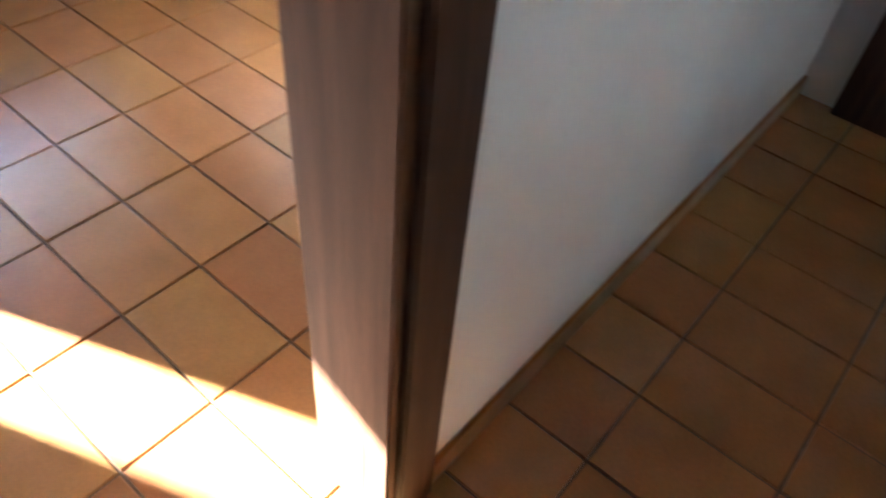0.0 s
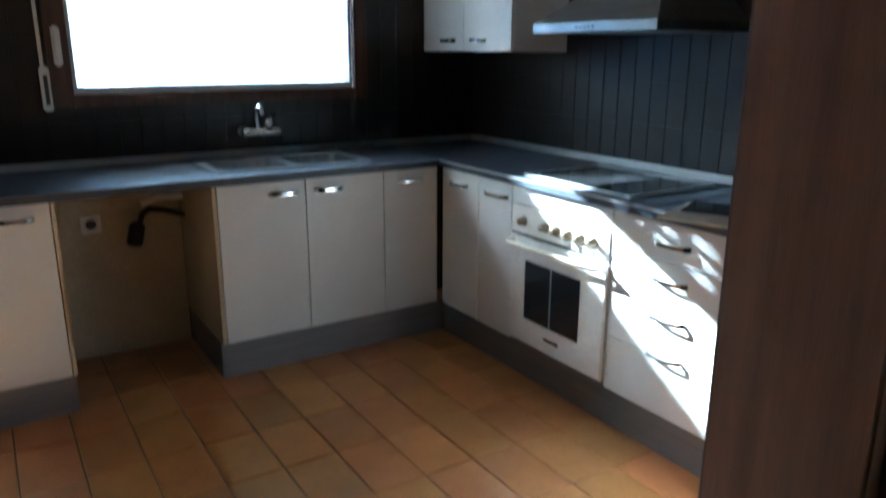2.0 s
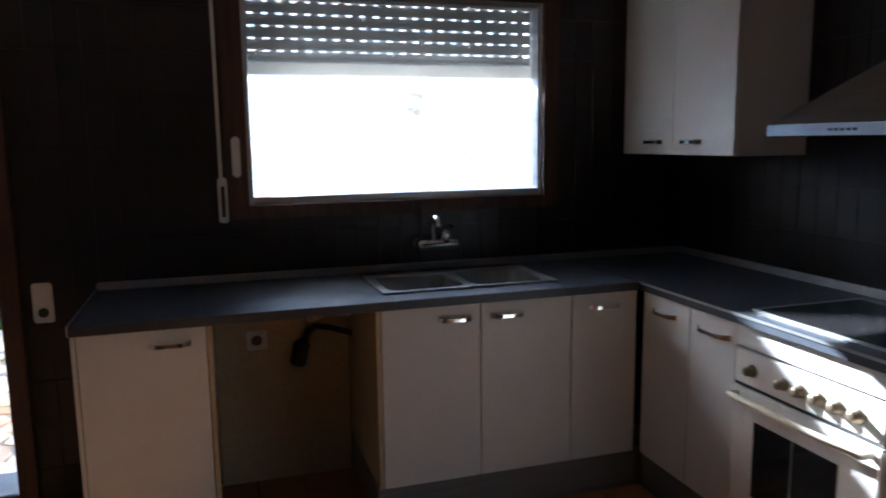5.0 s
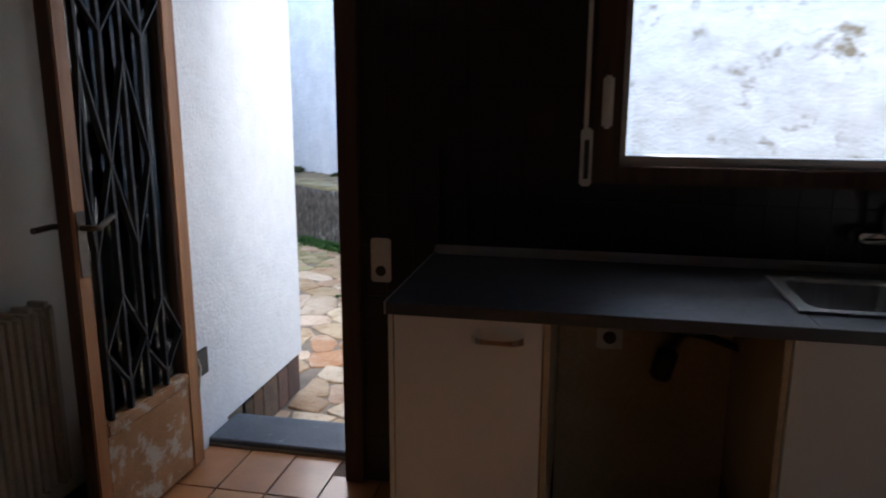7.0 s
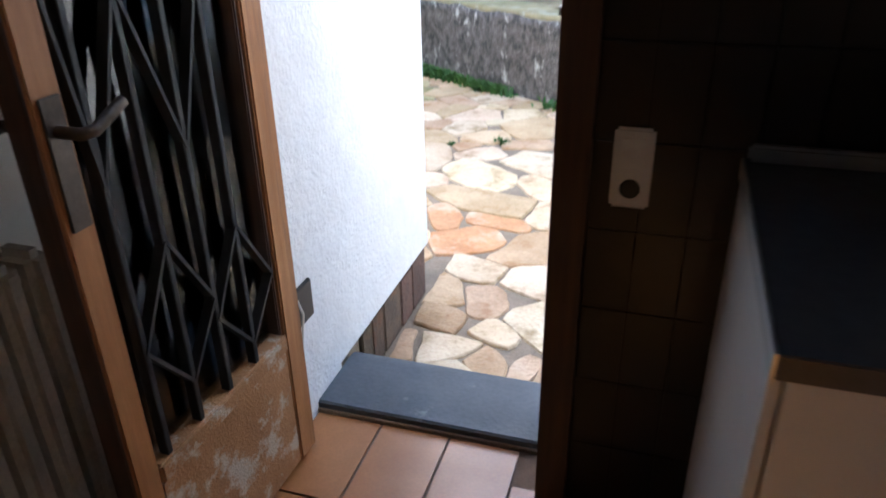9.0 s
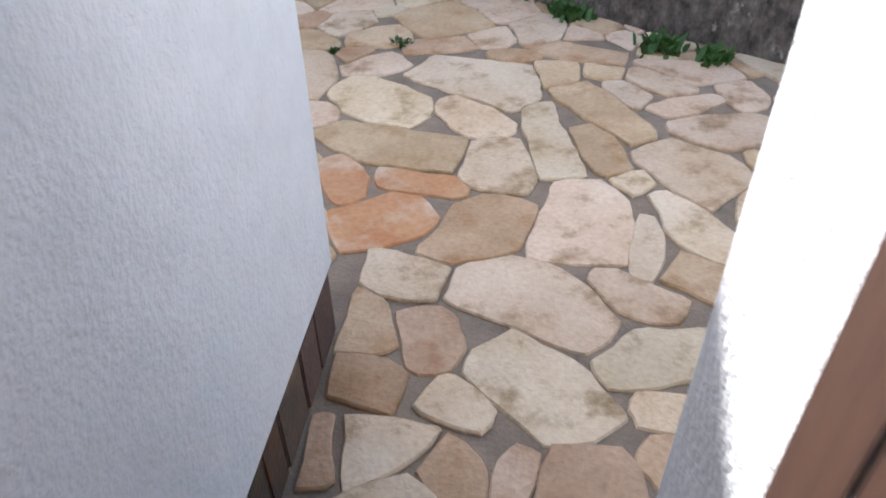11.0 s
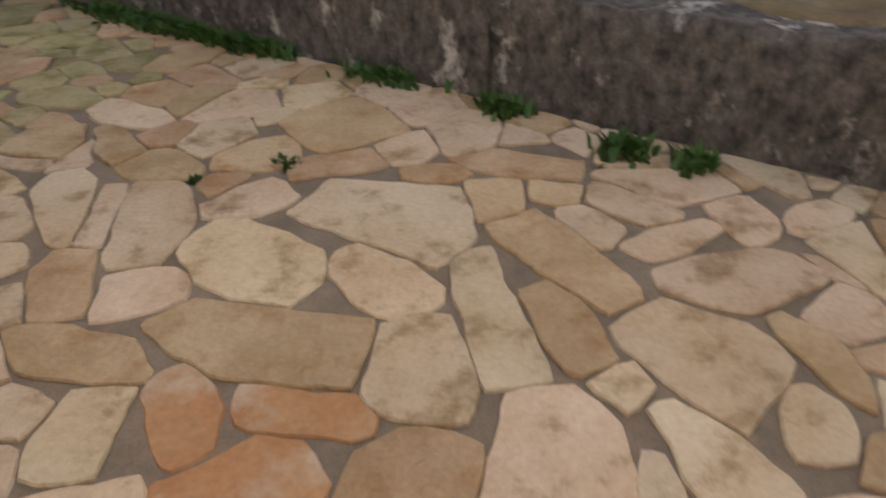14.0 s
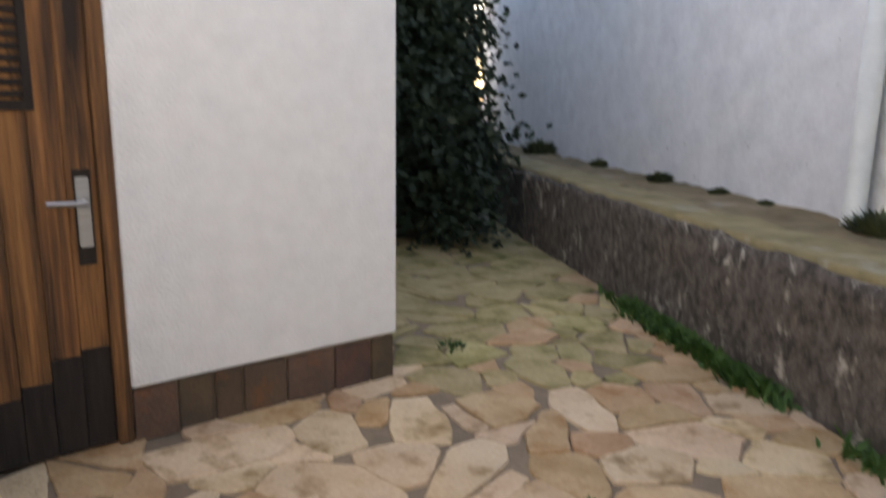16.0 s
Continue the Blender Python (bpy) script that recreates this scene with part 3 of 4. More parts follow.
# ---- wall tap ----
tp = thing("tap", (-1.30, -0.03, 1.02), "chrome wall-mounted kitchen mixer tap", "tap")
for x in (-0.075, 0.075):
    lathe("rosette", [(0.03, 0.0), (0.028, 0.012), (0.016, 0.02), (0.016, 0.055)], M_CHROME, tp, at=(x, 0.026, 0), axis=(0, -1, 0))
lathe("body", [(0.02, -0.095), (0.024, -0.08), (0.024, 0.08), (0.02, 0.095)], M_CHROME, tp, at=(0, -0.04, 0), axis=(1, 0, 0))
lathe("lever_head", [(0.022, 0.0), (0.024, 0.045), (0.014, 0.06)], M_CHROME, tp, at=(0.03, -0.045, 0.01), axis=(0, -0.3, 1))
tube("lever", [(0.03, -0.05, 0.06), (0.03, -0.11, 0.085), (0.028, -0.15, 0.09)], 0.008, M_CHROME, tp)
tube("spout", [(-0.02, -0.05, 0.015), (-0.03, -0.055, 0.07), (-0.035, -0.08, 0.115), (-0.04, -0.13, 0.13), (-0.045, -0.18, 0.12), (-0.046, -0.19, 0.095)], 0.012, M_CHROME, tp)

# ---- oven and hob ----
OY0, OY1 = -1.757, -1.173
ov = thing("oven", (-0.3, -1.465, 0.18), "white built-in oven with dark window and knobs", "oven")
under(boxes("body", [(-0.585, -0.03, OY0 + 0.003, OY1 - 0.003, 0.19, 0.775)], M_OVEN), ov)
under(boxes("filler_panel", [(-0.60, -0.582, OY0 + 0.002, OY1 - 0.002, 0.79, 0.861)], M_LACQ, bevel=0.0015), ov)
under(boxes("control_panel", [(-0.605, -0.586, OY0 + 0.004, OY1 - 0.004, 0.668, 0.782)], M_OVEN, bevel=0.004), ov)
od = under(boxes("door", [(-0.612, -0.586, OY0 + 0.004, OY1 - 0.004, 0.19, 0.655)], M_OVEN, bevel=0.005), ov)
under(boxes("door_window", [(-0.6145, -0.6115, OY0 + 0.135, OY1 - 0.115, 0.305, 0.56)], M_BLACKGLASS, bevel=0.001), ov)
under(boxes("window_bar", [(-0.6165, -0.6146, -1.457, -1.452, 0.305, 0.56)], M_ALU), ov)
under(boxes("gap_shadow", [(-0.60, -0.588, OY0 + 0.003, OY1 - 0.003, 0.657, 0.666)], M_BLACK), ov)
under(boxes("badge", [(-0.6135, -0.6118, -1.51, -1.42, 0.245, 0.257)], M_DARKCHROME), ov)
for k in range(7):
    if k == 1:
        continue
    y = -1.262 - k * 0.068
    under(lathe("knob", [(0.021, 0.0), (0.021, 0.006), (0.016, 0.01), (0.014, 0.03), (0.010, 0.032)], M_KNOB, segs=16, at=(-0.605, y, 0.722), axis=(-1, 0, 0)), ov)
under(tube("handle", [(-0.612, OY1 - 0.03, 0.633), (-0.648, OY1 - 0.035, 0.633), (-0.65, -1.465, 0.631), (-0.648, OY0 + 0.035, 0.633), (-0.612, OY0 + 0.03, 0.633)], 0.011, M_HANDLEW), ov)
hb = thing("hob", (-0.33, -1.48, 0.902), "black glass ceramic hob with steel edge", "hob")
under(boxes("glass_top", [(-0.545, -0.085, -1.775, -1.19, 0.9005, 0.907)], M_BLACKGLASS, bevel=0.002), hb)
under(boxes("steel_edge", [(-0.553, -0.545, -1.78, -1.185, 0.9005, 0.9085), (-0.545, -0.08, -1.783, -1.775, 0.9005, 0.908), (-0.545, -0.08, -1.19, -1.182, 0.9005, 0.908)], M_STEEL), hb)
# tablet on a folder, lying on the worktop
fo = thing("folder", (-0.53, -2.17, 0.902), "cream paper folder lying on the worktop", "folder")
bm = bmesh.new()
box(bm, -0.15, 0.13, -0.17, 0.17, 0.0, 0.006, bevel=0.001)
finish("sheet", bm, M_PAPER, fo)
fo.rotation_euler = (0, 0, 0.35)
tb = thing("tablet", (-0.50, -2.165, 0.9085), "black tablet lying on a paper folder", "tablet")
bm = bmesh.new()
box(bm, -0.10, 0.10, -0.14, 0.14, 0.0, 0.012, bevel=0.003)
finish("case", bm, M_ALU, tb)
boxes("screen", [(-0.098, 0.098, -0.138, 0.138, 0.0121, 0.0135)], M_BLACKGLASS, tb)
tb.rotation_euler = (0, 0, 0.45)

# ---- wall unit and hood ----
wc = thing("wall_unit", (-0.17, -0.41, 1.40), "white laminate wall unit with two doors", "cabinet")
under(boxes("body", [(-0.322, -0.003, -0.80, -0.016, 1.40, 2.30)], M_LACQ, bevel=0.001), wc)
for y0, y1, hy in ((-0.405, -0.017, -0.27), (-0.798, -0.407, -0.54)):
    under(boxes("door", [(-0.342, -0.3235, y0, y1, 1.402, 2.298)], M_LACQ, bevel=0.0015), wc)
    under(handle(wc, (-0.342, hy, 1.455), (0, 1, 0), 0.13), wc)
hd = thing("cooker_hood", (-0.25, -1.465, 1.47), "stainless steel chimney cooker hood over the hob", "hood")
HY0, HY1 = -1.80, -1.145
under(boxes("lip", [(-0.50, -0.003, HY0, HY1, 1.475, 1.51)], M_HOODSTEEL, bevel=0.002), hd)
under(boxes("buttons", [(-0.5025, -0.499, -1.50 + 0.022 * k, -1.488 + 0.022 * k, 1.488, 1.496) for k in range(5)], M_BLACK), hd)
bm = bmesh.new()
lo = [bm.verts.new(p) for p in ((-0.498, HY0 + 0.002, 1.5105), (-0.498, HY1 - 0.002, 1.5105), (-0.003, HY1 - 0.002, 1.5105), (-0.003, HY0 + 0.002, 1.5105))]
hi = [bm.verts.new(p) for p in ((-0.25, -1.605, 1.715), (-0.25, -1.39, 1.715), (-0.003, -1.39, 1.715), (-0.003, -1.605, 1.715))]
for k in range(4):
    bm.faces.new((lo[k], lo[(k + 1) % 4], hi[(k + 1) % 4], hi[k]))
bm.faces.new(lo)
bm.faces.new(hi)
under(finish("canopy", bm, M_HOODSTEEL), hd)
under(boxes("chimney", [(-0.245, -0.003, -1.60, -1.395, 1.7155, CEIL)], M_STEEL, bevel=0.002), hd)

# ---- appliance gap: socket and drain hose ----
so = thing("wall_socket", (-2.10, -0.008, 0.64), "white single wall socket in the appliance gap", "socket")
boxes("plate", [(-0.042, 0.042, -0.012, 0.001, -0.042, 0.042)], M_WHITEPL, so, bevel=0.004)
lathe("cup", [(0.022, 0.0), (0.022, 0.002), (0.019, 0.0025)], M_BLACK, so, at=(0, -0.0121, 0), axis=(0, -1, 0))
hs = thing("drain_hose", (-1.86, -0.03, 0.60), "black drain hose and trap hanging from the sink waste", "hose")
tube("hose", [(0.165, -0.05, 0.05), (0.06, -0.06, 0.09), (0.0, -0.06, 0.10), (-0.03, -0.06, 0.08), (-0.05, -0.06, 0.03)], 0.013, M_BLACK, hs)
lathe("trap", [(0.016, 0.05), (0.034, 0.035), (0.036, -0.05), (0.028, -0.06)], M_BLACK, hs, at=(-0.065, -0.06, -0.005), axis=(0.25, 0, 1))
tube("waste_pipe", [(-0.03, -0.05, 0.13), (0.05, -0.04, 0.15), (0.165, -0.03, 0.14)], 0.018, M_PVC, hs)

# ---- switch plate by the garden door ----
sw = thing("switch_plate", (-2.90, -0.001, 0.865), "cream switch and socket plate on the dark tiles", "switch")
boxes("plate", [(-0.037, 0.037, -0.012, 0.0, -0.08, 0.08)], M_WHITEPL, sw, bevel=0.006)
boxes("rocker", [(-0.022, 0.022, -0.016, -0.011, 0.012, 0.062)], M_WHITEPL, sw, bevel=0.002)
lathe("socket_cup", [(0.019, 0.0), (0.019, 0.002), (0.015, 0.0025)], M_BLACK, sw, at=(0, -0.0121, -0.038), axis=(0, -1, 0))


# ---- garden door leaf, standing open into the kitchen ----
leaf = new("door_1")
leaf.location = (-3.685, 0.0, 0.0)
tagged(leaf, "open wooden garden door with glass and black iron grille", "door", kind="structure")
LW, LT, LH = 0.585, 0.044, 2.03           # built along -y from the hinge, then turned
Z0, SI, HI = 0.015, -0.527, -0.072        # foot; inner edges of the lock stile and the hinge stile
boxes("stile", [(0.0, LT, HI, 0.0, Z0, LH)], M_WOODPINE, leaf, bevel=0.004)
boxes("stile", [(0.0, LT, -LW, SI, Z0, LH)], M_WOODPINE, leaf, bevel=0.004)
boxes("stile_edge", [(-0.004, LT - 0.003, -LW - 0.006, -LW - 0.0005, Z0, LH)], M_WOODDARK, leaf, bevel=0.002)
boxes("rail", [(0.0, LT, SI, HI, 1.93, LH)], M_WOODPINE, leaf, bevel=0.003)
boxes("bottom_panel", [(0.004, LT - 0.004, SI, HI, Z0, 0.36)], M_WOODPEEL, leaf, bevel=0.003)
boxes("bead", [(-0.004, LT + 0.004, SI, HI, 0.36, 0.405)], M_WOODPEEL, leaf, bevel=0.006)
boxes("bead", [(0.0, 0.036, HI - 0.012, HI - 0.001, 0.405, 1.93)], M_WOODDARK, leaf, bevel=0.003)
gl = boxes("glass", [(0.006, 0.010, SI, HI - 0.012, 0.405, 1.93)], M_DOORGLASS, leaf)
gl.visible_shadow = False
# iron grille: flat bars set edgewise, long lozenges between them
GAP = 0.1
bars = [-0.49 + GAP * k for k in range(4)]
for y in bars:
    boxes("bar", [(0.020, 0.042, y - 0.007, y + 0.007, 0.405, 1.93)], M_IRON, leaf, bevel=0.0015)


def strip(a, b):
    """A flat iron strip from a to b, places along the leaf and up it."""
    d = (Vector(b) - Vector(a)).normalized() * 0.0035
    n = Vector((-d.y, d.x))
    bm = bmesh.new()
    rows = [[bm.verts.new((x, q.x, q.y)) for q in (Vector(a) - n, Vector(b) - n, Vector(b) + n, Vector(a) + n)] for x in (0.022, 0.044)]
    for k in range(4):
        bm.faces.new((rows[0][k], rows[0][(k + 1) % 4], rows[1][(k + 1) % 4], rows[1][k]))
    bm.faces.new(rows[0])
    bm.faces.new(rows[1])
    finish("lozenge_strip", bm, M_IRON, leaf)


for y, z0, z1 in ((bars[1], 0.50, 0.80), (bars[3], 0.46, 0.74), (bars[2], 0.94, 1.55), (bars[0], 0.94, 1.55), (bars[1], 1.62, 1.90), (bars[3], 1.62, 1.90)):
    zm = (z0 + z1) / 2 - 0.02
    for side in (-1, 1):
        ys = min(max(y + side * GAP, SI + 0.003), HI - 0.013)
        strip((y, z0), (ys, zm))
        strip((ys, zm), (y, z1))
boxes("lock_plate", [(LT, LT + 0.005, -LW + 0.01, -LW + 0.05, 0.90, 1.10)], M_OLDMETAL, leaf, bevel=0.002)
tube("lever", [(LT + 0.004, -LW + 0.03, 1.05), (LT + 0.045, -LW + 0.03, 1.05), (LT + 0.05, -LW + 0.05, 1.05), (LT + 0.048, -LW + 0.115, 1.075)], 0.0095, M_OLDMETAL, leaf)
boxes("lock_plate", [(-0.005, 0.0, -LW + 0.01, -LW + 0.05, 0.90, 1.10)], M_OLDMETAL, leaf, bevel=0.002)
tube("lever", [(-0.004, -LW + 0.03, 1.05), (-0.045, -LW + 0.03, 1.05), (-0.05, -LW + 0.03, 1.05), (-0.05, -LW - 0.05, 1.05)], 0.0095, M_OLDMETAL, leaf)
leaf.rotation_euler = (0, 0, radians(-2))

# radiator on the west wall
rd = thing("radiator", (XL + 0.07, -0.85, 0.12), "cream column radiator on the white wall", "radiator")
for k in range(13):
    y = -0.42 + k * 0.07
    boxes("section", [(-0.05, 0.05, y - 0.027, y + 0.027, 0.0, 0.65)], M_RAD, rd, bevel=0.018)
tube("pipe", [(0, -0.47, 0.05), (0, 0.46, 0.05)], 0.016, M_RAD, rd)
tube("pipe", [(0, -0.47, 0.60), (0, 0.46, 0.60)], 0.016, M_RAD, rd)

# ---- threshold ----
structure(boxes("floor_door", [(DX0, DX1, 0.012, 0.136, -0.28, -0.006)], M_GROUT), "tiled floor strip in the garden doorway")
bm = bmesh.new()
TY0, TY1, TZ = 0.136, 0.43, 0.032
prof = [(TY0, G - 0.05), (TY0, TZ - 0.006), (TY0 + 0.006, TZ)] + [(TY1 - 0.07 + 0.07 * math.sin(radians(a)), TZ - 0.055 + 0.055 * math.cos(radians(a))) for a in range(0, 91, 10)] + [(TY1, G - 0.05)]
sides = [[bm.verts.new((x, y, z)) for y, z in prof] for x in (DX0, DX1 + 0.03)]
for k in range(len(prof)):
    bm.faces.new((sides[0][k], sides[0][(k + 1) % len(prof)], sides[1][(k + 1) % len(prof)], sides[1][k]))
bm.faces.new(sides[0])
bm.faces.new(sides[1])
structure(finish("threshold", bm, M_SLATE), "grey slate threshold with a rounded outer edge")
structure(boxes("threshold_joint", [(DX0, DX1, 0.1285, 0.1355, -0.004, 0.012)], M_MORTAR, bevel=0.002), "pale mortar joint along the slate threshold")

# ---- courtyard: house blocks ----
structure(boxes("wall_block_base", [(-5.9, -3.722, WT, BY - 0.022, -0.3, 0.049)], M_MORTAR), "recessed base of the projecting house part")
A, DV, NV = Vector((-5.39, 2.6, 0)), Vector((0.121, 0.993, 0)).normalized(), Vector((0.993, -0.121, 0)).normalized()
WM = Matrix.Translation(A) @ Matrix((( NV.x, DV.x, 0, 0), (NV.y, DV.y, 0, 0), (0, 0, 1, 0), (0, 0, 0, 1)))


def placed(ob, m):
    ob.matrix_world = m
    return ob


structure(placed(boxes("wall_shed", [(-2.2, 0.0, -0.545, 0.56, 0.045, 3.0), (-2.2, 0.0, -1.55, -0.545, 1.95, 3.0), (-2.2, 0.0, -1.9, -1.42, 0.045, 1.95)], M_RENDER, bevel=0.005), WM), "white rendered wall beside the weathered door")
structure(placed(boxes("wall_shed_base", [(-2.2, -0.02, -0.53, 0.54, -0.3, 0.044), (-2.2, -0.02, -1.9, -1.42, -0.3, 0.044)], M_MORTAR), WM), "recessed base of the white wall")
# dark-coloured solid block in place of the unlit room behind the planks
structure(placed(boxes("shed_dark", [(-0.9, -0.4, -1.42, -0.545, -0.3, 1.95)], M_CHARSHADE), WM), "dark block standing in for the shade behind the weathered door")

# weathered plank door
wd = new("door_2")
wd.matrix_world = WM
tagged(wd, "weathered brown plank door, rotted dark at the foot, louvred panel", "door", kind="structure")
for k in range(9):
    v1 = -0.60 - k * 0.092
    ft = G + random.uniform(0.18, 0.40)
    pl = boxes("plank", [(-0.05, -0.018 + 0.002 * (k % 2), v1 - 0.090, v1, ft, 1.94)], M_WEATHER, wd, bevel=0.003)
    boxes("plank_foot", [(-0.05, -0.017 + 0.002 * (k % 2), v1 - 0.090, v1, G + 0.01, ft)], M_CHARSHADE, wd, bevel=0.003)
boxes("frame", [(-0.07, 0.004, -0.598, -0.547, G + 0.005, 1.945)], M_WEATHER, wd, bevel=0.004)
boxes("louvre_frame", [(-0.02, -0.004, -1.12, -0.76, 1.0, 1.03), (-0.02, -0.004, -1.12, -0.76, 1.42, 1.45), (-0.02, -0.004, -0.785, -0.76, 1.03, 1.42), (-0.02, -0.004, -1.12, -1.095, 1.03, 1.42)], M_CHARSHADE, wd, bevel=0.002)
for k in range(11):
    boxes("louvre", [(-0.016, -0.006, -1.095, -0.785, 1.04 + k * 0.035, 1.058 + k * 0.035)], M_CHARSHADE, wd, bevel=0.002)
boxes("rot_patch", [(-0.0165, -0.0125, -0.672, -0.618, 0.50, 0.815)], M_CHARSHADE, wd, bevel=0.002)
boxes("lock_plate", [(-0.017, -0.008, -0.665, -0.625, 0.56, 0.79)], M_ALU, wd, bevel=0.003)
tube("lever", [(-0.01, -0.645, 0.71), (0.035, -0.645, 0.71), (0.04, -0.66, 0.71), (0.04, -0.76, 0.715)], 0.009, M_ALU, wd)

# small vent box on the block
ve = thing("vent_box", (-3.699, 0.10, 0.375), "small dark cable opening with white cable in the wall", "vent")
boxes("frame", [(0.0, 0.012, -0.05, 0.05, -0.055, 0.055)], M_BLACK, ve, bevel=0.003)
tube("cable", [(0.012, -0.03, 0.03), (0.03, -0.04, 0.0), (0.02, -0.05, -0.12), (0.015, -0.04, -0.24), (0.01, -0.06, -0.26)], 0.003, M_WHITEPL, ve)

# ---- courtyard: old wall, earth bed, neighbour ----
UV, NN = Vector((-0.841, 0.541, 0)), Vector((0.541, 0.841, 0))
OM = Matrix.Translation((-1.636, 2.634, 0)) @ Matrix(((UV.x, NN.x, 0, 0), (UV.y, NN.y, 0, 0), (0, 0, 1, 0), (0, 0, 0, 1)))
ow = structure(rough_slab("wall_garden", 1.72, 11.0, 0.0, 0.28, G - 0.12, 0.43, 0.06, 0.028, M_OLDWALL, matrix=OM), "low weathered grey masonry garden wall")
structure(rough_slab("wall_garden_low", -4.5, 1.74, 0.012, 0.28, G - 0.12, 0.29, 0.06, 0.028, M_OLDWALL, matrix=OM, seed=5), "lower stretch of the weathered garden wall")
structure(rough_slab("coping", 1.74, 11.0, 0.03, 0.42, 0.40, 0.455, 0.08, 0.014, M_COPING, matrix=OM, seed=9), "lichened top of the garden wall")
structure(rough_slab("soil", -4.5, 1.9, 0.2, 1.0, -0.2, 0.30, 0.10, 0.03, M_SOIL, matrix=OM, seed=3), "dry earth bed behind the low wall")
structure(rough_slab("soil_upper", 1.85, 11.0, 0.34, 1.0, -0.2, 0.445, 0.10, 0.03, M_SOIL, matrix=OM, seed=4), "dry earth bed behind the garden wall")
structure(rough_slab("wall_neighbour", 3.62, 11.5, 0.9, 1.3, -0.2, 3.7, 0.12, 0.012, M_NEIGH, matrix=OM, seed=7), "tall whitewashed wall of the neighbouring house")
structure(rough_slab("wall_boundary", -5.5, 3.62, 0.92, 1.25, -0.2, 3.70, 0.09, 0.03, M_NEIGHROUGH, matrix=OM, seed=8), "rough peeling whitewashed boundary wall")
rf = structure(boxes("coping_boundary", [(-5.5, 3.55, 0.86, 1.3, 3.71, 3.76)], M_ROOF, bevel=0.01), "grey coping on the boundary wall")
rf.matrix_world = OM
pp = thing("downpipe", OM @ Vector((3.56, 0.84, 0.42)), "white plastic rainwater pipe on the neighbour's wall", "pipe")
lathe("pipe", [(0.062, 0.0), (0.062, 0.02), (0.055, 0.03), (0.055, 3.2)], M_WHITEPL, pp)
# added out of view: bounces sunlight through the hall opening to warm its light
structure(boxes("wall_yard", [(-9.0, 6.0, -8.3, -8.0, -0.3, 5.5)], M_RENDER), "unseen white reflector wall added to throw warm sunlight into the hall")
structure(boxes("wall_end", [(-11.2, -10.9, 2.6, 9.0, -0.3, 3.0)], M_NEIGH), "white wall closing the passage")
structure(boxes("wall_house_rear", [(-11.2, -7.4, 2.9, 3.16, -0.3, 3.0)], M_RENDER), "white house wall along the passage")

# ground to the horizon
structure(boxes("ground", [(-300, 300, 6.5, 600, -0.6, -0.25), (-300, -4.3, -300, 6.5, -0.6, -0.25), (0.35, 300, -300, 6.5, -0.6, -0.25)], M_SOIL), "dry earth ground")
pave = structure(boxes("pavement", [(-11.0, 1.5, 0.2, 8.0, G - 0.1, G - 0.012)], M_MORTAR), "crazy paving of buff flagstones in grey mortar")


# ---- plants ----
def tuft(name, at, count, spread, high, material, label, category, flat=0.3, leaf=0.012):
    """A clump of many narrow bent leaves."""
    bm = bmesh.new()
    for _ in range(count):
        a, r = random.uniform(0, 6.28), spread * math.sqrt(random.random())
        b = Vector((r * math.cos(a), r * math.sin(a), 0))
        lean = Vector((math.cos(a), math.sin(a), 0)) * random.uniform(0.1, 0.9) * high * (0.4 + flat)
        h = high * random.uniform(0.4, 1.0) * (1 - 0.5 * r / spread)
        side = Vector((-math.sin(a + random.uniform(-1, 1)), math.cos(a), 0)).normalized() * leaf * random.uniform(0.6, 1.3)
        p = [b - side, b + side, b + lean * 0.5 + side * 0.8 + Vector((0, 0, h * 0.65)), b + lean * 0.5 - side * 0.8 + Vector((0, 0, h * 0.65)), b + lean + Vector((0, 0, h))]
        v = [bm.verts.new(q) for q in p]
        bm.faces.new(v[:4])
        bm.faces.new((v[3], v[2], v[4]))
    ob = finish(name, bm, material)
    ob.location = at
    return tagged(ob, label, category)


def along(u, n, z):
    return OM @ Vector((u, n, z))


grass = bmesh.new()
for u, w, dense, off in ((3.75, 0.42, 1400, 0.02), (3.03, 0.22, 450, 0.02), (2.2, 0.18, 160, 0.02), (1.6, 0.10, 150, 0.05), (1.04, 0.07, 170, 0.13), (0.8, 0.06, 120, 0.12)):
    for _ in range(dense):
        p = along(u + random.gauss(0, w * 0.55), -off - abs(random.gauss(0, 0.05)), G - 0.01)
        a = random.uniform(0, 6.28)
        h = random.uniform(0.02, 0.085)
        s = Vector((math.cos(a), math.sin(a), 0)) * random.uniform(0.006, 0.016)
        t = Vector((math.cos(a + 1.5), math.sin(a + 1.5), 0)) * h * 0.7
        v = [grass.verts.new(q) for q in (p - s, p + s, p + s * 1.3 + t * 0.5 + Vector((0, 0, h * 0.7)), p + t + Vector((0, 0, h)), p - s * 1.3 + t * 0.5 + Vector((0, 0, h * 0.7)))]
        grass.faces.new(v)
gs = tagged(finish("grass", grass, M_LEAF), "green weeds growing along the foot of the wall", "grass", kind="stuff")
for x, y, s in ((-3.82, 3.01, 0.045), (-4.12, 2.91, 0.025), (-5.40, 3.58, 0.06)):
    tuft("weed", (x, y, G - 0.01), 60, s, s * 1.3, M_LEAF, "small green weed in a paving joint", "weed", leaf=0.006)
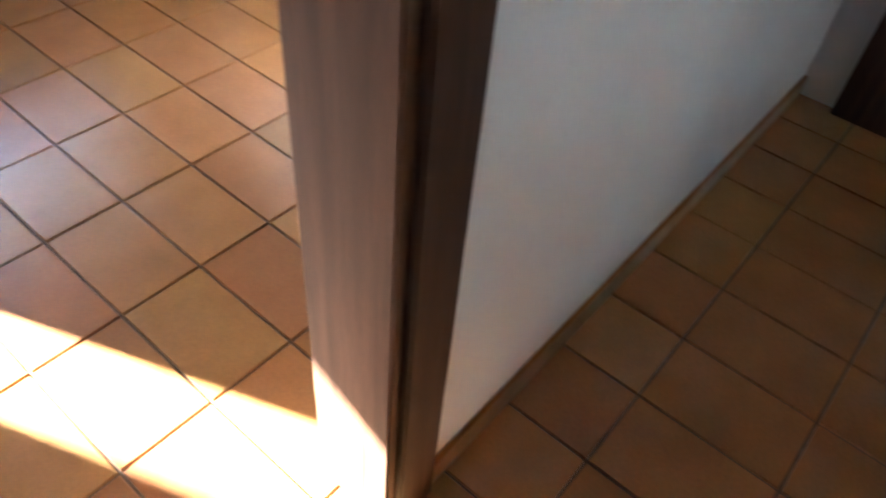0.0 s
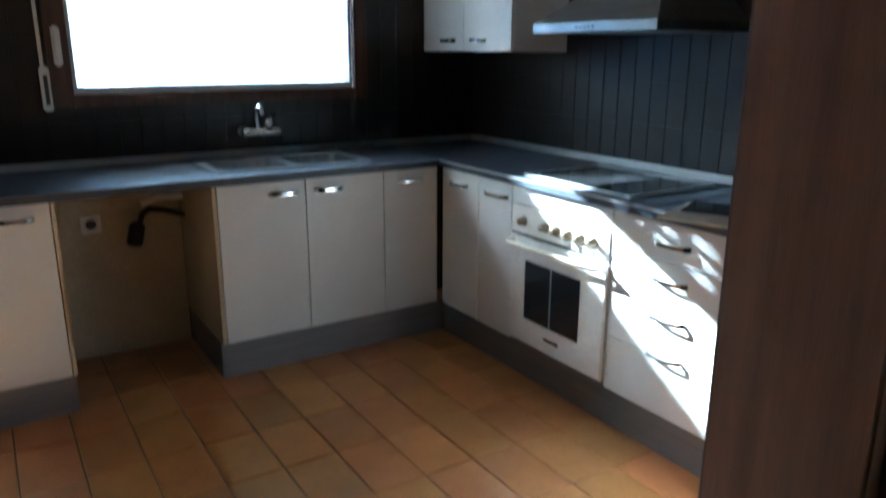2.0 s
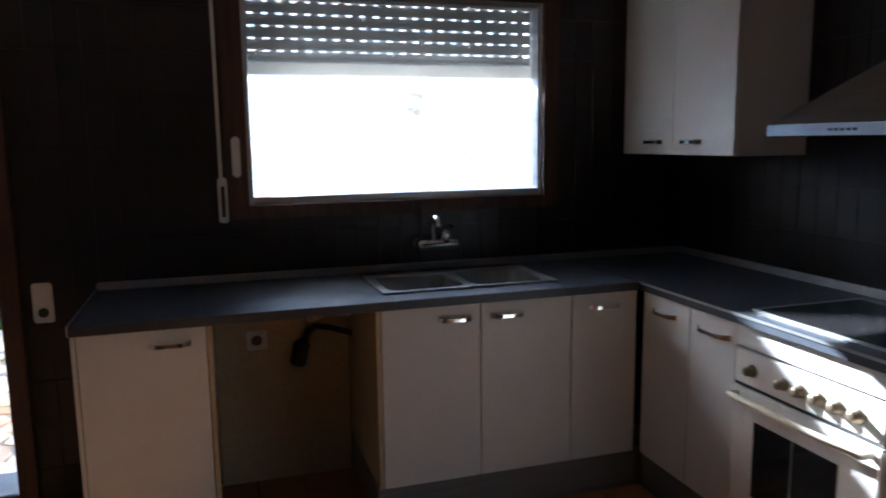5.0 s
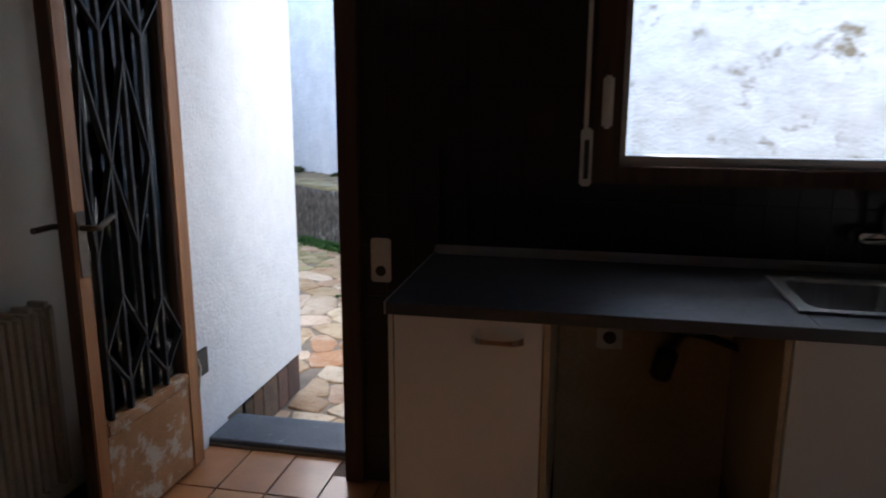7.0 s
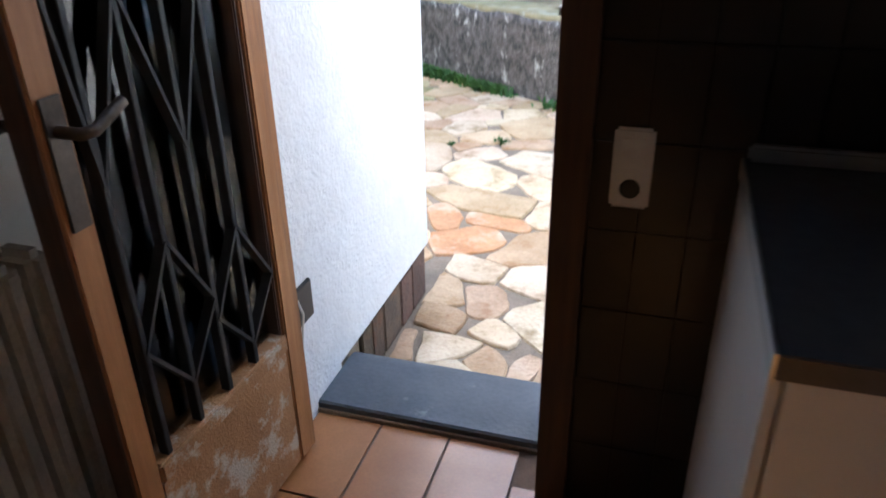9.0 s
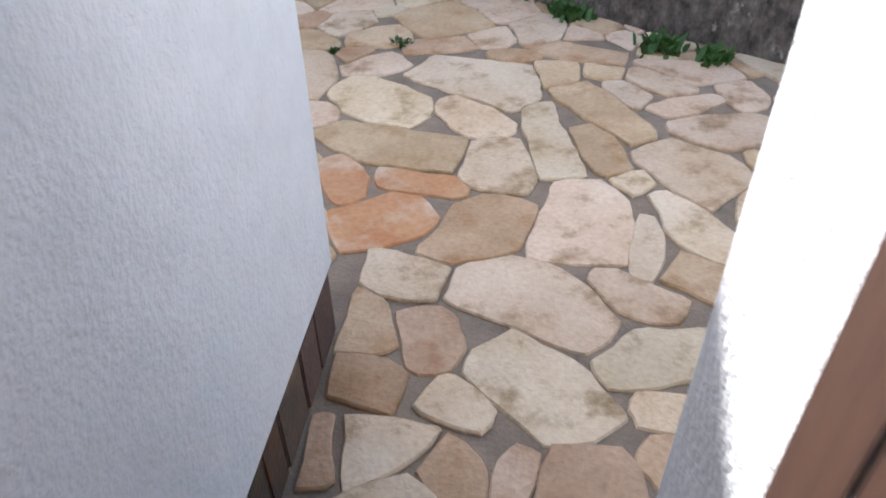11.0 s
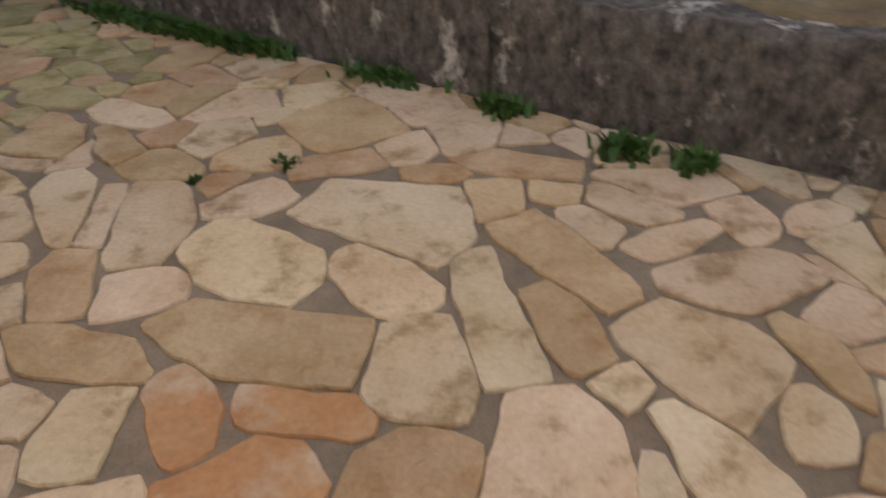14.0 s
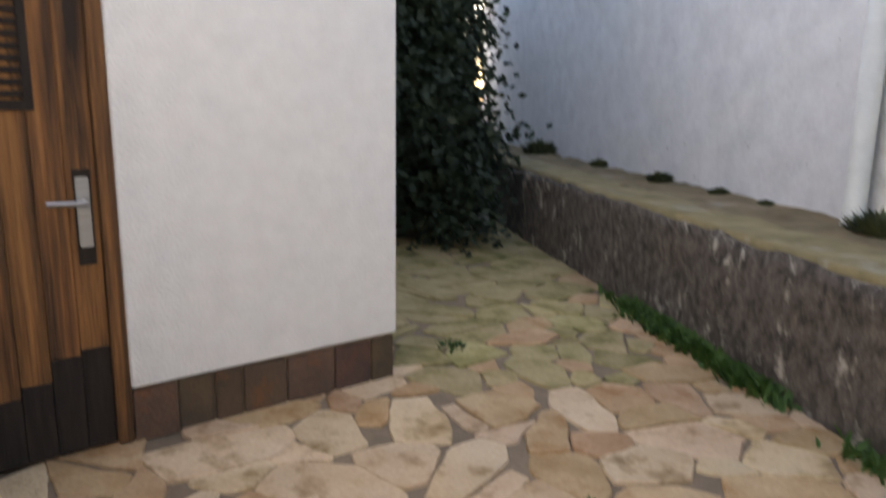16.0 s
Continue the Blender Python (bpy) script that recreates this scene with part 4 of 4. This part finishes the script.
for u, n, s in ((5.55, 0.8, 0.11), (4.75, 0.82, 0.07), (4.25, 0.82, 0.05), (3.3, 0.78, 0.17), (2.3, 0.7, 0.20), (1.75, 0.8, 0.16), (1.2, 0.6, 0.12), (8.3, 0.78, 0.25), (6.8, 0.84, 0.10)):
    tuft("shrub", along(u, n, 0.44 if u > 1.85 else 0.29), 420, s * 0.75, s * 0.9, M_DRYLEAF, "small olive shrub on the dry earth bed", "shrub", leaf=0.012)


def tree(name, at, high, wide, label, material, leaves, low=0.2):
    """Tapered trunk, limbs, and a ragged crown of small leaf cards in clumps."""
    t = thing(name, at, label, "tree")
    bm = bmesh.new()

    def limb(a, b, ra, rb, segs=7):
        a, b = Vector(a), Vector(b)
        q = (b - a).to_track_quat('Z', 'Y')
        ring = [[bm.verts.new(p + q @ Vector((r * math.cos(k * 6.283 / segs), r * math.sin(k * 6.283 / segs), 0))) for k in range(segs)] for p, r in ((a, ra), ((a + b) / 2 + Vector((0.02, 0.01, 0)), (ra + rb) / 2), (b, rb))]
        for x, y in zip(ring, ring[1:]):
            for k in range(segs):
                bm.faces.new((x[k], x[(k + 1) % segs], y[(k + 1) % segs], y[k]))
    limb((0, 0, 0), (0.05, 0.03, high * 0.9), 0.11, 0.02)
    tips = []
    for k in range(26):
        z = high * (low + (0.95 - low) * k / 26)
        a = k * 2.4
        r = wide * (1.05 - 0.75 * (z / high)) * random.uniform(0.6, 1.05)
        tip = (r * math.cos(a), r * math.sin(a), z + 0.25)
        limb((0, 0, z), tip, 0.03, 0.006, 5)
        tips.append(Vector(tip))
    finish("trunk", bm, M_BARK, t, smooth=True)
    bm = bmesh.new()
    for _ in range(leaves):
        tip = random.choice(tips)
        c = tip * random.uniform(0.45, 1.05)
        c.z = tip.z + random.gauss(0, 0.22)
        c += Vector((random.gauss(0, 0.16), random.gauss(0, 0.16), random.gauss(0, 0.1)))
        d = Vector((random.gauss(0, 1), random.gauss(0, 1), random.gauss(-0.3, 0.8))).normalized() * random.uniform(0.05, 0.11)
        s = d.cross(Vector((random.gauss(0, 1), random.gauss(0, 1), 1))).normalized() * 0.03
        v = [bm.verts.new(q) for q in (c, c + d * 0.5 + s, c + d, c + d * 0.5 - s)]
        bm.faces.new(v)
    cr = finish("foliage", bm, material, t)
    tagged(cr, kind="stuff")
    return t


tree("tree", (-7.75, 5.35, G), 3.6, 0.75, "dark evergreen tree filling the end of the passage", M_CONIFER, 46000, low=0.05)
tree("tree", (-8.6, 4.4, G), 3.8, 1.0, "dark evergreen tree filling the end of the passage", M_CONIFER, 34000, low=0.05)
tree("tree", (-9.9, 6.4, G), 3.4, 0.9, "dark evergreen tree filling the end of the passage", M_CONIFER, 16000, low=0.05)

# round grey stone lying by the wall
bm = bmesh.new()
bmesh.ops.create_icosphere(bm, subdivisions=3, radius=0.13)
for v in bm.verts:
    v.co += v.co * noise.noise(v.co * 9) * 0.35
    v.co.z *= 0.85
st = finish("stone", bm, M_STONEGREY, smooth=True)
st.location = (-7.55, 6.0, G + 0.10)
tagged(st, "rounded pale grey stone lying by the wall", "stone")

# ---- pieces: floor tiles ----
TX, TY = 0.1965, 0.302


def tile_mesh(name, w, d, h, material, chamfer):
    bm = bmesh.new()
    c = chamfer
    lo = [bm.verts.new((x, y, 0)) for x, y in ((-w / 2, -d / 2), (w / 2, -d / 2), (w / 2, d / 2), (-w / 2, d / 2))]
    up = [bm.verts.new((v.co.x, v.co.y, h - c)) for v in lo]
    top = [bm.verts.new((v.co.x * (1 - 2 * c / w), v.co.y * (1 - 2 * c / d), h)) for v in lo]
    for k in range(4):
        bm.faces.new((lo[k], lo[(k + 1) % 4], up[(k + 1) % 4], up[k]))
        bm.faces.new((up[k], up[(k + 1) % 4], top[(k + 1) % 4], top[k]))
    bm.faces.new(top)
    bmesh.ops.recalc_face_normals(bm, faces=bm.faces)
    me = bpy.data.meshes.new(name)
    bm.to_mesh(me)
    bm.free()
    me.materials.append(material)
    return me


me_tile = tile_mesh("floor_tile", TX - 0.006, TY - 0.006, 0.007, M_TERRA, 0.002)
rest = bmesh.new()
nx0, nx1 = math.ceil((XL + 1.93) / TX), math.floor((-0.02 + 1.93) / TX)
for i in range(nx0 - 1, nx1 + 1):
    for j in range(-11, 7):
        x, y = -1.93 + (i + 0.5) * TX, -1.985 + (j + 0.5) * TY
        if not (XL - 0.02 < x - TX / 2 and x + TX / 2 < 0.05 and y - TY / 2 < -0.01 and y - TY / 2 > -5.15):
            continue
        near = y + TY / 2 < 0.0 and (-3.9 < x < -0.5 and -3.35 < y < 0.1) and not (y > -0.5 and -2.7 < x)
        if near:
            ob = new("floor_tile", me_tile)
            ob.parent = floor
            ob.location = (x, y, -0.0065 + random.uniform(0, 0.0012))
            ob.rotation_euler = (random.uniform(-0.003, 0.003), random.uniform(-0.003, 0.003), 0)
        else:
            box(rest, x - TX / 2 + 0.004, x + TX / 2 - 0.004, y - TY / 2 + 0.004, min(y + TY / 2 - 0.004, 0.1275 if DX0 < x < DX1 else -0.001), -0.006, 0.0005)
tagged(finish("floor_tiles_rest", rest, M_TERRA, floor), kind="stuff")

# ---- pieces: dark wall tiles ----
WTX, WTZ = 0.095, 0.183


def wall_tiles(wall, plane, a0, a1, z0, z1, holes, near, offset):
    """Tiles on a wall: plane 'y' faces -y, plane 'x' faces -x. near: the stretch built tile by tile."""
    bm = bmesh.new()
    w, h = WTX - 0.003, WTZ - 0.003
    me = bpy.data.meshes.new("wall_tile")
    one = bmesh.new()
    box(one, -w / 2, w / 2, 0.0, 0.008, -h / 2, h / 2, bevel=0.0012)
    bmesh.ops.recalc_face_normals(one, faces=one.faces)
    one.to_mesh(me)
    one.free()
    me.materials.append(M_DARKTILE)
    for k in range(math.ceil((z1 - z0) / WTZ)):
        for i in range(math.ceil((a1 - a0) / WTX)):
            lo, hi = a0 + i * WTX + 0.0015, min(a0 + (i + 1) * WTX - 0.0015, a1)
            b, t = z0 + k * WTZ + 0.0015, min(z0 + (k + 1) * WTZ - 0.0015, z1)
            if hi - lo < 0.01 or t - b < 0.01:
                continue
            c, m = (lo + hi) / 2, (b + t) / 2
            if any(p < hi and lo < q and r < t and b < s for p, q, r, s in holes):
                parts = []
                for p, q, r, s in holes:
                    if p < hi and lo < q and r < t and b < s:
                        if lo < p: parts.append((lo, p, b, t))
                        if q < hi: parts.append((q, hi, b, t))
                        if b < r: parts.append((max(lo, p), min(hi, q), b, r))
                        if s < t: parts.append((max(lo, p), min(hi, q), s, t))
                for p in parts:
                    if plane == 'y': box(bm, p[0], p[1], 0.0, 0.008, p[2], p[3])
                    else: box(bm, 0.0, 0.008, p[0], p[1], p[2], p[3])
                continue
            full = hi - lo > w - 0.001 and t - b > h - 0.001
            if full and near[0] < c < near[1] and near[2] < m < near[3]:
                ob = new("wall_tile", me)
                ob.parent = wall
                if plane == 'y':
                    ob.location = (c, offset, m)
                else:
                    ob.matrix_local = pose(offset, c, m, 0, 0, -90)
                ob.rotation_euler.x += random.uniform(-0.001, 0.001)
            elif plane == 'y':
                box(bm, lo, hi, 0.0, 0.008, b, t)
            else:
                box(bm, 0.0, 0.008, lo, hi, b, t)
    tagged(finish("wall_tiles_rest", bm, M_DARKTILE, wall), kind="stuff")


tw = structure(boxes("wall_tiling_north", [(XL, DX0 - 0.06, 0.006, 0.0115, 0, CEIL), (DX1 + 0.07, WX0 - 0.085, 0.006, 0.0115, 0, CEIL), (WX0 - 0.085, WX1 + 0.075, 0.006, 0.0115, 0, WZ0 - 0.055),
                                           (WX0 - 0.085, WX1 + 0.075, 0.006, 0.0115, WZ1 + 0.085, CEIL), (WX1 + 0.075, 0.006, 0.006, 0.0115, 0, CEIL), (DX0 - 0.06, DX1 + 0.07, 0.006, 0.0115, DTOP + 0.06, CEIL)], M_DARKGROUT), "dark brown glazed tiles on the window wall")
wall_tiles(tw, 'y', XL, 0.0, 0.0, CEIL, [(DX0 - 0.06, DX1 + 0.07, -1, DTOP + 0.06), (WX0 - 0.085, WX1 + 0.075, WZ0 - 0.055, WZ1 + 0.085), (-2.30, -0.6, -1, 0.86)], (-2.98, -0.6, 0.85, 1.6), 0.0)
te = structure(boxes("wall_tiling_east", [(0.008, 0.0115, YB, 0.0, 0, CEIL)], M_DARKGROUT), "dark brown glazed tiles on the hob wall")
wall_tiles(te, 'x', YB, 0.0, 0.0, CEIL, [], (-2.9, -0.3, 0.9, 1.8), 0.0)

# ---- pieces: stone skirting ----
def skirting(wall, m, a0, a1, z0, z1, out):
    """Uneven rusty slate pieces along the base of a wall."""
    a = a0
    while a < a1 - 0.02:
        w = min(random.uniform(0.07, 0.2), a1 - a)
        bm = bmesh.new()
        box(bm, out - 0.014, out + random.uniform(0.0, 0.006), a + 0.004, a + w - 0.004, z0, z1 - random.uniform(0, 0.012), bevel=0.004)
        ob = finish("skirting_stone", bm, M_SKIRT)
        ob.matrix_world = m
        ob.parent = wall
        a += w


SB = structure(boxes("skirting_block", [(-3.724, -3.7215, WT + 0.03, BY - 0.03, G, 0.03)], M_MORTAR), "rusty slate skirting of the house block")
skirting(SB, Matrix.Identity(4), 0.47, BY - 0.024, G - 0.01, 0.046, -3.708)
SB2 = structure(boxes("skirting_shed", [(0.0, 0.002, 0.0, 0.01, 0.0, 0.03)], M_MORTAR), "rusty slate skirting of the white wall")
SB2.matrix_world = WM @ Matrix.Translation((-0.03, -0.4, G))
for ob_m in (WM,):
    a = -0.545
    while a < 0.53:
        w = min(random.uniform(0.07, 0.26), 0.55 - a)
        bm = bmesh.new()
        box(bm, -0.02, -0.006 + random.uniform(0, 0.006), a + 0.004, a + w - 0.004, G - 0.01, 0.04 - random.uniform(0, 0.012), bevel=0.004)
        ob = finish("skirting_stone", bm, M_SKIRT)
        under_m = SB2.matrix_world.inverted()
        ob.parent = SB2
        ob.matrix_local = under_m @ ob_m
        a += w

# ---- pieces: flagstones ----
# hand-laid slabs: middle x, y, length, width, turn in degrees
SLABS_DOOR = [(-3.68, 1.60, 0.31, 0.22, 32), (-3.34, 1.60, 0.34, 0.24, 63), (-3.02, 1.68, 0.40, 0.28, 83), (-2.83, 1.55, 0.28, 0.08, 84), (-2.69, 1.69, 0.38, 0.14, 119), (-2.66, 1.40, 0.22, 0.14, 148), (-3.18, 1.29, 0.40, 0.25, 156), (-2.89, 1.32, 0.24, 0.14, 151), (-3.61, 1.35, 0.31, 0.15, 171), (-3.65, 1.14, 0.22, 0.15, 125), (-3.45, 1.10, 0.21, 0.15, 108), (-3.16, 0.95, 0.32, 0.22, 134), (-2.82, 1.11, 0.35, 0.15, 25), (-2.54, 1.09, 0.37, 0.14, 54), (-2.83, 0.91, 0.17, 0.11, 170), (-2.43, 1.47, 0.24, 0.22, 105), (-3.35, 0.88, 0.15, 0.11, 148), (-3.62, 0.94, 0.21, 0.13, 170)]
SLABS_COURT = [(-3.32, 1.98, 0.33, 0.22, 91), (-3.72, 2.08, 0.53, 0.24, 170), (-4.18, 2.04, 0.38, 0.15, 164), (-3.84, 1.85, 0.25, 0.13, 117), (-3.57, 1.84, 0.28, 0.13, 170), (-4.07, 1.79, 0.22, 0.16, 89), (-3.82, 2.44, 0.41, 0.27, 144), (-4.09, 2.29, 0.20, 0.17, 13), (-4.35, 2.34, 0.30, 0.16, 107), (-4.18, 2.67, 0.43, 0.20, 99), (-3.91, 2.77, 0.26, 0.18, 32), (-4.36, 2.69, 0.32, 0.08, 97), (-3.42, 2.68, 0.52, 0.40, 159), (-3.43, 2.33, 0.32, 0.18, 128), (-3.13, 2.17, 0.47, 0.16, 99), (-2.94, 2.11, 0.32, 0.13, 111), (-2.91, 2.45, 0.48, 0.20, 128), (-3.09, 2.75, 0.21, 0.18, 89), (-2.44, 2.29, 0.37, 0.22, 9), (-2.61, 2.01, 0.36, 0.29, 119)]
SLABS_WALL = [(-2.57, 2.51, 0.25, 0.13, 40), (-2.68, 2.70, 0.30, 0.15, 151), (-2.32, 2.60, 0.20, 0.15, 108), (-2.16, 2.32, 0.24, 0.05, 123), (-2.33, 1.99, 0.36, 0.12, 99), (-2.44, 1.79, 0.18, 0.13, 86), (-2.10, 2.61, 0.22, 0.13, 49), (-3.66, 3.37, 0.40, 0.36, 125), (-3.03, 3.00, 0.42, 0.14, 162), (-4.27, 3.04, 0.29, 0.19, 175), (-4.54, 2.77, 0.46, 0.17, 104), (-3.62, 3.02, 0.31, 0.15, 16), (-3.32, 3.50, 0.28, 0.25, 23), (-4.54, 3.48, 0.35, 0.18, 160), (-3.96, 3.09, 0.28, 0.21, 14)]
SLABS_SHED = [(-4.70, 2.66, 0.24, 0.23, 162), (-4.91, 2.93, 0.34, 0.21, 150), (-5.11, 2.86, 0.24, 0.12, 126), (-4.76, 2.39, 0.43, 0.23, 25), (-5.18, 2.24, 0.47, 0.23, 83), (-4.50, 2.21, 0.21, 0.17, 23), (-4.75, 2.16, 0.22, 0.13, 12), (-4.72, 1.99, 0.15, 0.13, 135), (-4.92, 2.00, 0.22, 0.09, 105), (-5.10, 2.64, 0.33, 0.22, 168)]
laid = SLABS_DOOR + SLABS_COURT + SLABS_WALL + SLABS_SHED
known = len(laid)
ORANGE = {0, 21, 22}
RUSSET = {1, 9, 10, 20, 34, 52}
PALE = {2, 3, 6, 13, 15, 18, 28, 30, 36, 37, 38, 40, 41}
rng = random.Random(11)


class Slab:
    """A slab's place, half sizes and turn in the crazy paving."""

    def __init__(self, x, y, length, width, turn):
        self.at = Vector((x, y))
        self.half = (length / 2, width / 2)
        a = radians(turn)
        self.axes = (Vector((math.cos(a), math.sin(a))), Vector((-math.sin(a), math.cos(a))))

    def reach(self, d):
        return sum((d.dot(a) / h) ** 4 for a, h in zip(self.axes, self.half)) ** -0.25

    def outward(self, d):
        return sum((a * ((d.dot(a) / h) ** 3 / h) for a, h in zip(self.axes, self.half)), Vector((0, 0))).normalized()


slabs = [Slab(*row) for row in laid]


def in_court(x, y):
    d = (x + 1.636) * NN.x + (y - 2.634) * NN.y
    return d < 0.06 and y > 0.42 and x > -9.6 and x < 0.6 and not (x < -3.68 and y < BY - 0.03) and not (x < -5.42 and y < 3.2)


def free(p, size):
    for k, o in enumerate(slabs):
        d = p - o.at
        if d.length < 0.7 and d.length < (o.reach(d.normalized()) + size * 0.42 if k < known else size * 0.95):
            return False
    return True


for size, tries in ((0.30, 6000), (0.21, 4000), (0.14, 3000)):
    for _ in range(tries):
        p = Vector((rng.uniform(-9.6, 0.6), rng.uniform(0.42, 8.0)))
        if in_court(p.x, p.y) and (size > 0.25 or p.x > -5.6) and free(p, size):
            w = size * rng.uniform(0.62, 0.9)
            slabs.append(Slab(p.x, p.y, size * rng.uniform(1.0, 1.45), w, rng.uniform(0, 180)))


def clip(poly, n, c):
    """The part of a polygon where n . p <= c."""
    out = []
    for a, b in zip(poly, poly[1:] + poly[:1]):
        da, db = a.dot(n) - c, b.dot(n) - c
        if da <= 0:
            out.append(a)
        if (da < 0 < db) or (db < 0 < da):
            out.append(a.lerp(b, da / (da - db)))
    return out


def area(poly):
    return abs(sum(a.x * b.y - b.x * a.y for a, b in zip(poly, poly[1:] + poly[:1]))) / 2


def cell(slab, ample):
    """The outline of one slab, drawn in from its joints with the neighbours."""
    s = slab.at
    poly = [s + slab.axes[0] * (a * slab.half[0] * ample) + slab.axes[1] * (b * slab.half[1] * ample) for a, b in ((-1, -1), (1, -1), (1, 1), (-1, 1))]
    joint = rng.uniform(0.001, 0.005)
    cuts = []
    for o in slabs:
        d = o.at - s
        if 0 < d.length < 0.9:
            u = d.normalized()
            ri, rj = slab.reach(u), o.reach(u)
            n = (slab.outward(u) + o.outward(u)).normalized()
            cuts.append((n, n.dot(s + d * (ri / (ri + rj))) - joint))
    cuts += [(NN.to_2d(), NN.to_2d().dot(Vector((-1.636, 2.634))) - 0.01), (Vector((0, -1)), -0.40)]
    if s.y < 1.5 and s.x > -3.69:
        cuts.append((Vector((-1, 0)), 3.685))
    if s.y > BY and -5.5 < s.x < -3.4:
        cuts.append((Vector((0, -1)), -BY))
    for n, c in cuts:
        poly = clip(poly, n, c)
        if len(poly) < 3:
            return []
    return poly


def split(poly):
    """Breaks a slab in two along a chord, as the mason did."""
    c = sum(poly, Vector((0, 0))) / len(poly) + Vector((rng.uniform(-0.05, 0.05), rng.uniform(-0.05, 0.05)))
    a = rng.uniform(0, math.pi)
    n = Vector((math.cos(a), math.sin(a)))
    g = rng.uniform(0.006, 0.013)
    halves = [clip(poly, n, n.dot(c) - g), clip(poly, -n, -n.dot(c) - g)]
    return halves if all(len(h) > 2 and area(h) > 0.012 for h in halves) else [poly]


def flagstone(k, s, poly):
    """One slab with chipped, slightly tilted edges."""
    ring = []
    for a, b in zip(poly, poly[1:] + poly[:1]):
        m = max(2, int((b - a).length / 0.04))
        ring += [a.lerp(b, t / m) for t in range(m)]
    sm = [(ring[i - 1] + ring[i] * 6 + ring[(i + 1) % len(ring)]) / 8 for i in range(len(ring))]
    sm = [p + Vector(noise.noise_vector(Vector((p.x * 8, p.y * 8, k * 3.7)))[:2]) * 0.018 + Vector(noise.noise_vector(Vector((p.x * 33, p.y * 33, k)))[:2]) * 0.007 for p in sm]
    bm = bmesh.new()
    z = rng.uniform(-0.004, 0.005)
    tilt = Vector((rng.uniform(-0.014, 0.014), rng.uniform(-0.014, 0.014)))
    c = sum(sm, Vector((0, 0))) / len(sm)

    def inset(p, by):
        return 1 - by / max(0.03, (p - c).length)
    lo = [bm.verts.new((p.x - c.x, p.y - c.y, -0.03)) for p in sm]
    hi = [bm.verts.new((p.x - c.x, p.y - c.y, z - 0.006 + tilt.dot(p - c))) for p in sm]
    top = [bm.verts.new(((p.x - c.x) * inset(p, 0.005), (p.y - c.y) * inset(p, 0.005), z + tilt.dot(p - c))) for p in sm]
    n = len(sm)
    for i in range(n):
        bm.faces.new((lo[i], lo[(i + 1) % n], hi[(i + 1) % n], hi[i]))
        bm.faces.new((hi[i], hi[(i + 1) % n], top[(i + 1) % n], top[i]))
    bm.faces.new(top)
    far = s.x < -4.6 and s.y > 3.2
    r = rng.random()
    m = M_FLAGMOSS if (far and r < 0.6) else M_FLAGORANGE if k in ORANGE else M_FLAG if k in RUSSET else M_FLAGPALE if (k in PALE or r < 0.55) else M_FLAG
    if s.x < -5.7 or s.x > -1.3:
        bmesh.ops.translate(bm, vec=(c.x, c.y, G), verts=bm.verts)
        me = bpy.data.meshes.new("flagstones_far")
        bm.to_mesh(me)
        bm.free()
        far_bm.from_mesh(me)
        bpy.data.meshes.remove(me)
        return
    ob = finish("flagstone", bm, m, pave)
    ob.location = (c.x, c.y, G)


far_bm = bmesh.new()
for k, slab in enumerate(slabs):
    poly = cell(slab, 1.28 if k < known else 1.7)
    if len(poly) < 3 or area(poly) < 0.003:
        continue
    for piece in split(poly) if k >= known and area(poly) > 0.1 and rng.random() < 0.7 else [poly]:
        flagstone(k, slab.at, piece)
tagged(finish("flagstones_far", far_bm, M_FLAGMOSS, pave), kind="stuff")
